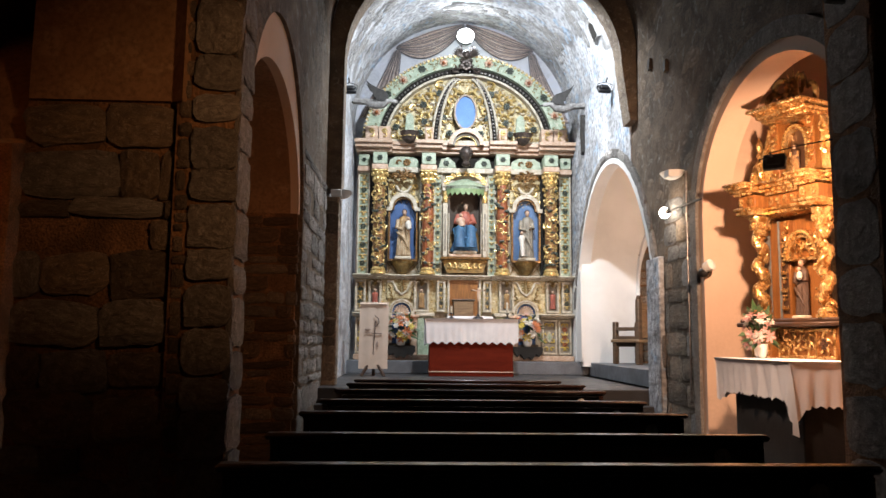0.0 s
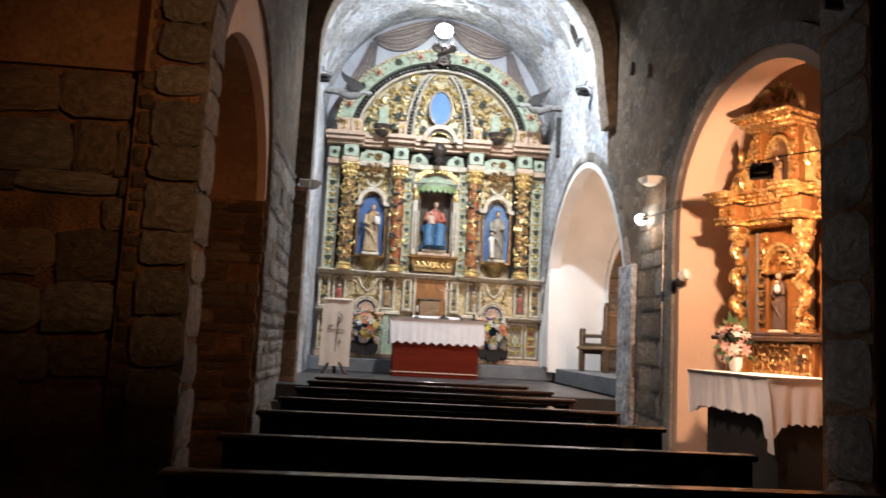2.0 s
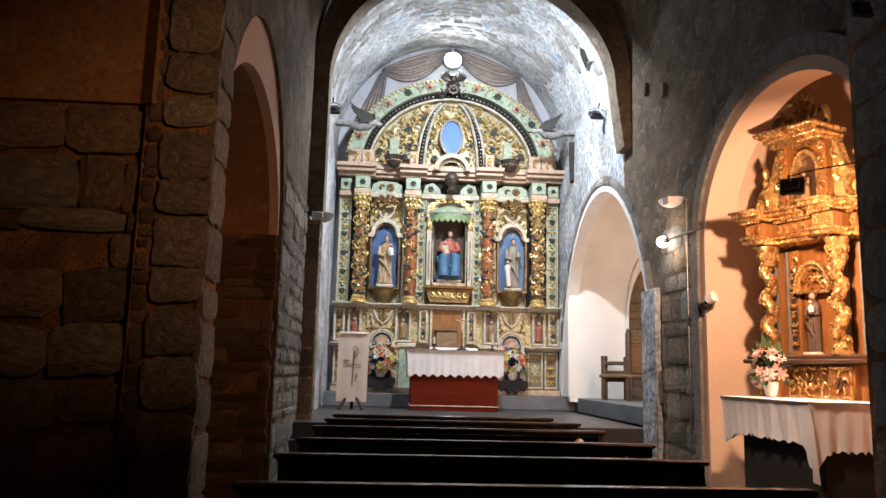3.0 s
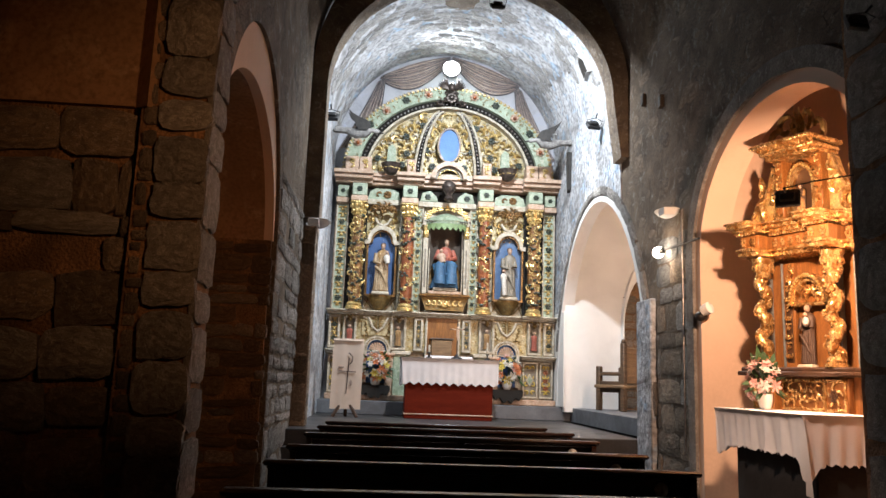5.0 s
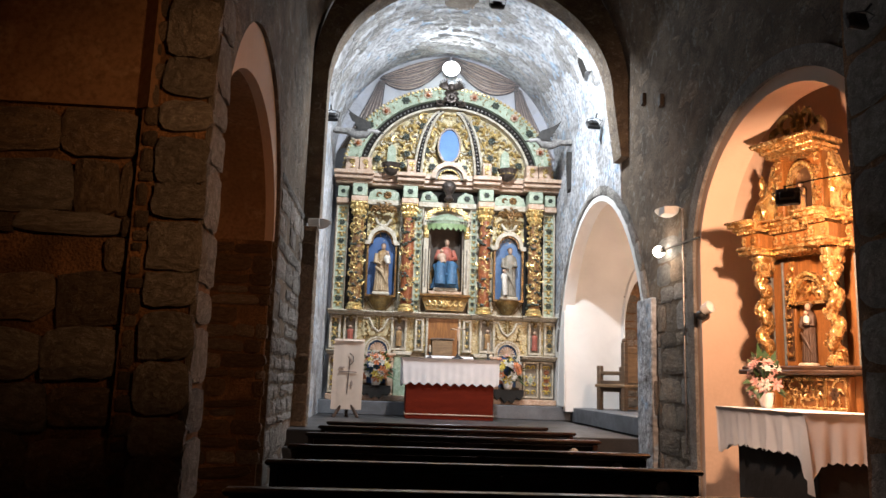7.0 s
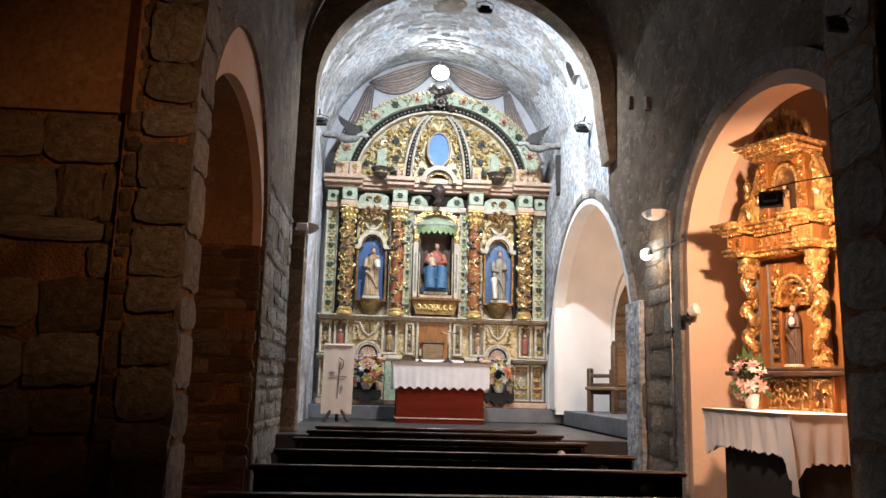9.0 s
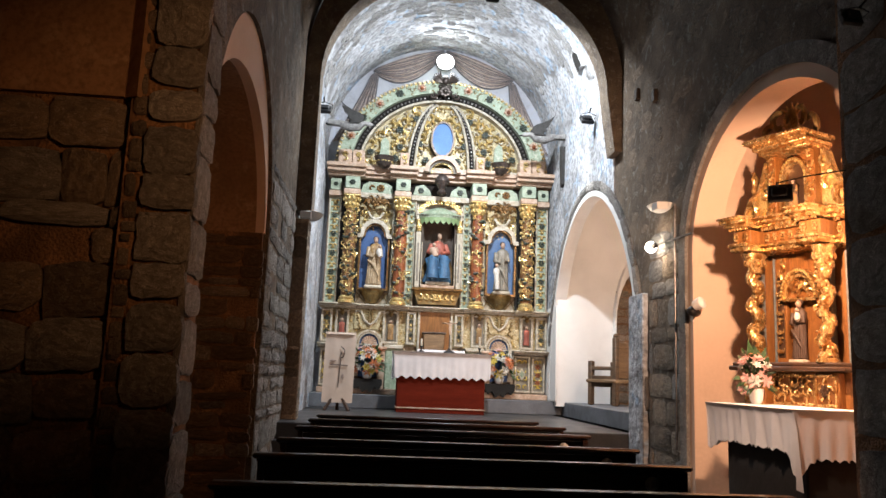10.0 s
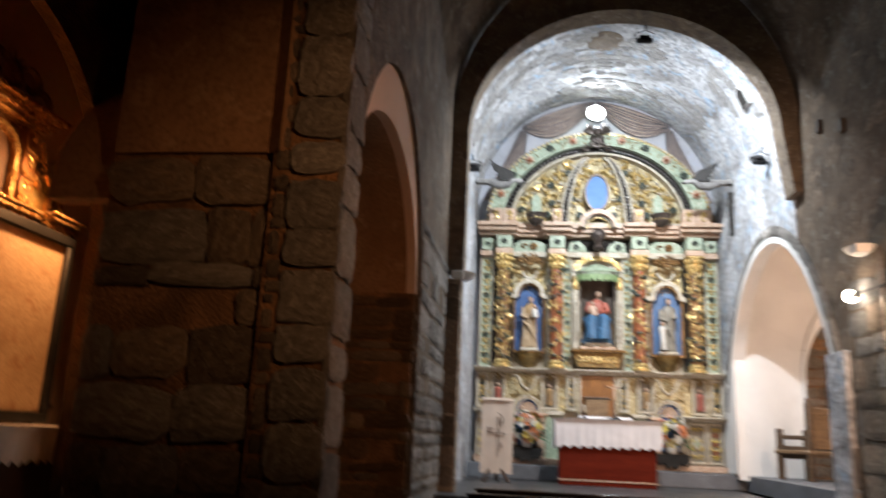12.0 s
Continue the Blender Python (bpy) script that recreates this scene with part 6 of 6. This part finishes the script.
        for z, h, e in ((2.6, 0.03, 0.06), (2.632, 0.035, 0.12), (2.66, 0.022, 0.15)):
            part("cornice", Geo().box((cx, 0.1 - (o + e) / 2, z), (w + e * 0.6, o + e, h), 0.008), GOLD, G)
    # upper storey
    part("upper_back", Geo().box((0, 0.06, 3.0), (0.74, 0.12, 0.68)), ORANGE_WOOD, G)
    part("upper_niche", Geo().prism([(-0.17, 2.68), (0.17, 2.68), (0.17, 3.02)] + [(0.17 * math.cos(a), 3.02 + 0.17 * math.sin(a)) for a in (math.pi * i / 12 for i in range(13))] + [(-0.17, 3.02)], -0.012, 0.01), DARK_WOOD, G, "dark arched niche")
    part("upper_rim", Geo().ring([(-0.17, 2.68)] + arc_line(0, 0.17, 3.02, 0.17, 14) + [(0.17, 2.68)], [(-0.215, 2.68)] + arc_line(0, 0.215, 3.02, 0.215, 14) + [(0.215, 2.68)], 0.0, -0.1), GOLD, G)
    part("beading", beads(arc_line(0, 0.195, 3.02, 0.195, 20), 0.014, 0.036, -0.105), PALE_GOLD, G)
    for sx in (-1, 1):
        part("upper_pier", Geo().box((sx * 0.3, -0.06, 2.98), (0.13, 0.14, 0.6), 0.012), ORANGE_WOOD, G)
        pendant(sx * 0.3, 2.72, 3.26, 0.13, -0.14, 6, G, GOLD)
        v = part("volute", Geo().prism([(sx * 0.37, 2.68), (sx * 0.8, 2.68), (sx * 0.82, 2.8), (sx * 0.74, 2.92), (sx * 0.6, 2.98), (sx * 0.52, 3.1), (sx * 0.46, 3.24), (sx * 0.37, 3.27)], -0.04, 0.04), PALE_GOLD, G, "pale gilt scroll-shaped wing")
        part("volute_edge", Geo().tube([(sx * 0.8, -0.05, 2.7), (sx * 0.82, -0.06, 2.8), (sx * 0.74, -0.06, 2.92), (sx * 0.6, -0.06, 2.98), (sx * 0.52, -0.06, 3.1), (sx * 0.45, -0.06, 3.25)], 0.025, 6), GOLD, v)
        g = Geo()
        scroll(g, sx * 0.67, -0.06, 2.8, 0.12, 0.4 if sx > 0 else 2.7, sx, 14)
        scroll(g, sx * 0.5, -0.06, 2.95, 0.1, 0.9 if sx > 0 else 2.2, sx, 12)
        scroll(g, sx * 0.45, -0.06, 3.14, 0.07, 1.2 if sx > 0 else 1.9, sx, 10)
        part("carving", g, GOLD, v, "gilt scroll carving")
        part("wing_finial", Geo().lathe([(0.03, 2.98), (0.05, 3.02), (0.025, 3.06), (0.05, 3.12), (0.01, 3.2)], 10, pose(sx * 0.7, -0.02, 0)), GOLD, G)
    for z, w, o in ((3.29, 0.78, 0.34), (3.325, 0.84, 0.4), (3.375, 0.94, 0.5)):
        part("upper_cornice", Geo().box((0, 0.1 - o / 2, z), (w, o, 0.036), 0.01), GOLD, G)
    g = Geo()
    for k in range(17):
        g.box((-0.4 + 0.05 * k, -0.31, 3.35), (0.028, 0.05, 0.028), 0.005)
    part("dentil_course", g, GOLD, G)
    g = Geo()
    for sx in (-1, 1):
        scroll(g, sx * 0.33, -0.08, 3.47, 0.12, 2.4 if sx > 0 else 0.7, -sx, 14)
        scroll(g, sx * 0.17, -0.1, 3.58, 0.11, 2.0 if sx > 0 else 1.1, -sx, 12)
    g.ball((0, -0.08, 3.56), (0.09, 0.06, 0.14), 10, 7)
    leaf_boss(g, 0, -0.14, 3.56, 0.08, 7)
    for k in range(5):
        g.tube([(0, -0.06, 3.62), (0.09 * (k - 2), -0.07, 3.76 - 0.02 * abs(k - 2))], [0.03, 0.008], 5)
    part("crest", g, OLD_GOLD, G, "dark gilt carved crest")
    return G


ga = gilded_altar((2.36, 6.5, 0.21), -65, "gilded baroque altarpiece with twisted columns in the chapel", 3)
ga.scale = (0.63, 0.95, 0.965)
statue("small brown-robed statue in the gilded altarpiece niche", (2.29, 6.46, 1.58), 0.5, 0.17, BROWN_ROBE, BROWN_ROBE, (0.2, 0.7, 0.06, WHITE_ROBE), rz=-65)
statue("small dark statue in the upper niche of the altarpiece", (2.28, 6.46, 2.85), 0.28, 0.12, BROWN_ROBE, OCHRE, rz=-65)
t = thing("side_altar", "dark wooden table before the side chapel altarpiece", "altar", "", (-4.6, 5.3, 0.0))
part("body", Geo().box((0, 0, 0.62), (0.4, 1.5, 1.24), 0.01), DARK_WOOD, t)
part("tabletop", Geo().box((0.02, 0, 1.265), (0.42, 1.55, 0.05), 0.01), DARK_WOOD, t)
t = thing("side_altar_cloth", "white linen cloth on the dark side altar", "tablecloth", "", (-4.58, 5.3, 0.235))
g = Geo().box((0, 0, 1.063), (0.485, 1.605, 0.012), 0.004)
drape(g, [(-0.26, -0.82), (-0.26, 0.82), (0.26, 0.82), (0.26, -0.82)], 1.068, lambda x, y: 0.24, 0.01, 0.04, 5, 0.012, 0.09)
part("linen", g, SIDE_CLOTH, t)
PANEL = material("faded_beige_canvas", (0.62, 0.46, 0.3), 0.7, dark=(0.5, 0.34, 0.2), scale=3, bump=0.04, third=(0.4, 0.2, 0.1))
t = thing("framed_canvas", "beige canvas in a black frame on the gilded altarpiece", "picture", "", (-4.7, 5.35, 1.32), 90)
part("canvas", Geo().box((0, 0, 0.66), (1.0, 0.02, 1.2)), PANEL, t)
part("picture_frame", frame_of(0, 0.66, 1.12, 1.32, 0.07, 0.03, -0.05), BLACK, t)
gl = gilded_altar((-4.98, 5.3, 0.1), 90, "gilded altarpiece with carved cornice in the dark side chapel", 13)
gl.scale = (1.0, 0.6, 1.0)
# ---- stones ----
def stone_mesh(mat, r):
    """A rough block of unit size, its face to -y."""
    g = Geo()
    n = 5
    rows = []
    for j in range(n):
        row = []
        for i in range(n):
            x, z = i / (n - 1) - 0.5, j / (n - 1) - 0.5
            edge = i in (0, n - 1) or j in (0, n - 1)
            corner = i in (0, n - 1) and j in (0, n - 1)
            k = r.uniform(0.8, 0.97) if corner else 1.0
            row.append((x * k + r.uniform(-0.03, 0.03), (-0.25 if edge else -0.55) + r.uniform(-0.18, 0.12), z * k + r.uniform(-0.04, 0.04)))
        rows.append(row)
    g.sheet(rows)
    ring = [rows[0][i] for i in range(n)] + [rows[j][n - 1] for j in range(1, n)] + [rows[n - 1][i] for i in range(n - 2, -1, -1)] + [rows[j][0] for j in range(n - 2, 0, -1)]
    g.sheet([ring, [(x * 1.02, 1.0, z * 1.02) for x, y, z in ring]], True)
    return mesh_of("stone", g, mat, True, 50)


sr = random.Random(11)
BROWN_STONES = [stone_mesh(STONE, sr) for _ in range(12)]
GREY_STONES = [stone_mesh(GREY_STONE, sr) for _ in range(12)]
DARK_STONES = [stone_mesh(DARK_STONE, sr) for _ in range(8)]
WALL_STONES = [stone_mesh(WALL_STONE, sr) for _ in range(12)]
VAULT_STONES = [stone_mesh(VAULT_STONE, sr) for _ in range(12)]


def course_wall(parent, u0, u1, z0, z1, put, meshes, high=(0.14, 0.3), wide=(0.22, 0.55), depth=0.05, gap=0.02, skip=None, name="stone", rough=False):
    """Courses of rough stones; put(u, z) gives the pose of a stone's middle."""
    z = z0
    parent = bpy.data.objects[parent]
    while z < z1 - 0.05:
        h = min(sr.uniform(*high), z1 - z)
        u = u0 - sr.uniform(0, 0.15) * (wide[1] > 0.4)
        while u < u1 - 0.04:
            w = min(sr.uniform(*wide) * (1.25 if h > 0.24 else 1), u1 - u)
            a, b = max(u, u0), u + w
            if b - a > 0.06 and not (skip and skip((a + b) / 2, z + h / 2)):
                hh = h * sr.uniform(0.82, 1.06)
                if rough and sr.random() < 0.06:
                    u += w
                    continue
                ob = part(name, sr.choice(meshes), None, parent)
                ob.matrix_world = put((a + b) / 2, z + h / 2 + sr.uniform(-0.01, 0.01)) @ pose(0, 0, 0, 0, sr.uniform(-3, 3) * (1.6 if rough else 0.6), 0) @ Matrix.Diagonal((b - a - gap, depth * sr.uniform(0.7, 1.3), hh - gap, 1))
            u += w
        z += h


# left pier: rubble face and quoins
course_wall("left_pier", -3.72, -2.72, 0.0, 2.86, lambda u, z: pose(u, 4.71, z), BROWN_STONES + GREY_STONES[:5], (0.1, 0.34), (0.16, 0.6), 0.075, 0.008, rough=True)
course_wall("left_pier_corner", -2.62, -2.32, 0.0, 5.2, lambda u, z: pose(u, 4.62, z), GREY_STONES, (0.2, 0.4), (0.4, 0.5), 0.04, 0.004)
course_wall("left_pier_corner", 4.63, 5.0, 0.0, 5.2, lambda u, z: pose(XL + 0.02, u, z, 0, 0, 90), GREY_STONES, (0.2, 0.4), (0.5, 0.6), 0.035, 0.004)
course_wall("left_pier_corner", -2.72, -2.61, 0.0, 5.2, lambda u, z: pose(u, 4.64, z), BROWN_STONES, (0.07, 0.15), (0.07, 0.12), 0.04)
course_wall("left_arch_jamb", -3.6, -2.37, 0.0, 2.6, lambda u, z: pose(u, 7.67, z), DARK_STONES + BROWN_STONES[:3], (0.06, 0.2), (0.16, 0.5), 0.035, 0.014, rough=True)
course_wall("pilaster_left", -2.36, -2.18, 0.76, 3.16, lambda u, z: pose(u, 9.785, z), BROWN_STONES, (0.12, 0.3), (0.3, 0.4), 0.02, 0.012)
course_wall("pilaster_left", 9.8, 10.07, 0.76, 3.16, lambda u, z: pose(-2.175, u, z, 0, 0, 90), BROWN_STONES, (0.12, 0.3), (0.4, 0.5), 0.02, 0.012)
course_wall("wall_left", 7.76, 9.74, 0.0, 3.4, lambda u, z: pose(XL - 0.005, u, z, 0, 0, 90), GREY_STONES, (0.1, 0.3), (0.15, 0.5), 0.04, rough=True)
# right wall: pilaster blocks and wall above
course_wall("wall_right", 7.62, 8.76, 0.3, 3.0, lambda u, z: pose(XR + 0.005, u, z, 0, 0, -90), GREY_STONES[:6] + BROWN_STONES[:8], (0.16, 0.34), (0.24, 0.5), 0.035, 0.015)
course_wall("pilaster_right", 4.3, 4.765, 0.2, 6.0, lambda u, z: pose(1.67, u, z, 0, 0, -90), GREY_STONES, (0.3, 0.5), (0.5, 0.6), 0.016, 0.008)


def clear_of_arches(y, z):
    for c, w, spring, rise in ((6.08, 1.78, 2.6, 1.5), (11.35, 2.6, 1.0, 3.35)):
        if abs(y - c) < w and z < spring + rise * math.sqrt(1 - ((y - c) / w) ** 2):
            return True
    return y < 4.9


course_wall("wall_right", 4.9, 9.9, 3.0, 5.9, lambda u, z: pose(XR + 0.025, u, z, 0, 0, -90), WALL_STONES, (0.18, 0.32), (0.3, 0.6), 0.04, 0.02, clear_of_arches)
course_wall("recess_door_jamb", 2.85, 3.43, 0.99, 3.4, lambda u, z: pose(u, 13.26, z), BROWN_STONES, (0.09, 0.2), (0.14, 0.3), 0.02, 0.012, lambda u, z: z > 2.26 + 1.0 * math.sqrt(max(0, 1 - ((u - 3.43) / 0.6) ** 2)))
# stone ring over the recess arch
for k in range(22):
    a = math.pi * (k + 0.5) / 22
    y, z = 11.35 - 2.52 * math.cos(a), 1.0 + 3.2 * math.sin(a)
    if z > 1.2 and y < 13.8:
        ob = part("voussoir", sr.choice(GREY_STONES), None, bpy.data.objects["recess_arch"])
        tang = math.degrees(math.atan2(3.2 * math.cos(a), 2.52 * math.sin(a)))
        ob.matrix_world = pose(XR - 0.02, y, z, 0, 0, -90) @ pose(0, 0, 0, 0, tang, 0) @ Matrix.Diagonal((0.4, 0.05, 0.13, 1))
# Dark blocks on the wall face in place of shaded putlog holes.
for y, z in ((9.1, 4.86), (8.5, 4.62)):
    structure("putlog_hole", box_between((XR - 0.045, y - 0.045, z - 0.075), (XR + 0.02, y + 0.045, z + 0.075), 0.01), SHADE, "small dark block standing in for the shade in a wall hole", category="hole")


# rough stones showing through the whitewash of the vault
def on_vault(s, u):
    a = s / 2.09
    out = Vector((-math.cos(a) / VW, 0, math.sin(a) / RISE)).normalized()
    tang = Vector((0, 1, 0)).cross(out)
    m = Matrix((tang, out, Vector((0, 1, 0)))).transposed().to_4x4()
    if m.determinant() < 0:
        m = Matrix((-tang, out, Vector((0, 1, 0)))).transposed().to_4x4()
    return Matrix.Translation((VC - VW * math.cos(a), u, SPRING + RISE * math.sin(a))) @ m


def bare(s, u):
    n = noise.noise(Vector((u * 1.1, s * 0.8, 3.1)))
    return n < -0.02 or sr.random() < 0.3


course_wall("ceiling_apse", 0.4, 6.2, 10.3, 14.1, on_vault, VAULT_STONES, (0.07, 0.16), (0.14, 0.36), 0.05, 0.015, bare, "vault_stone", True)


# broken stone in the vault
hole = on_vault(5.76, 11.35)
g = Geo()
rim = [(0.13 * math.cos(a) * (1 + 0.35 * math.sin(3 * a + 1)), 0.0, 0.17 * math.sin(a) * (1 + 0.3 * math.cos(2 * a))) for a in (2 * math.pi * k / 14 for k in range(14))]
g.sheet([[(x * 1.5, -0.004, z * 1.4) for x, y, z in rim], [(x * 1.25, -0.07, z * 1.2) for x, y, z in rim], [(x, -0.05, z) for x, y, z in rim]], True)
ob = structure("vault_break", g, VAULT_STONE, "rough edge of a broken stone in the vault", category="hole")
ob.matrix_world = hole
# Solid black patch that stands for the hole's inner shade.
g = Geo().prism([(x * 1.05, z * 1.05) for x, y, z in rim], -0.055, 0.02)
ob = structure("vault_hole", g, SOFFIT, "black block standing in for the shade where a vault stone is missing", category="hole")
ob.matrix_world = hole
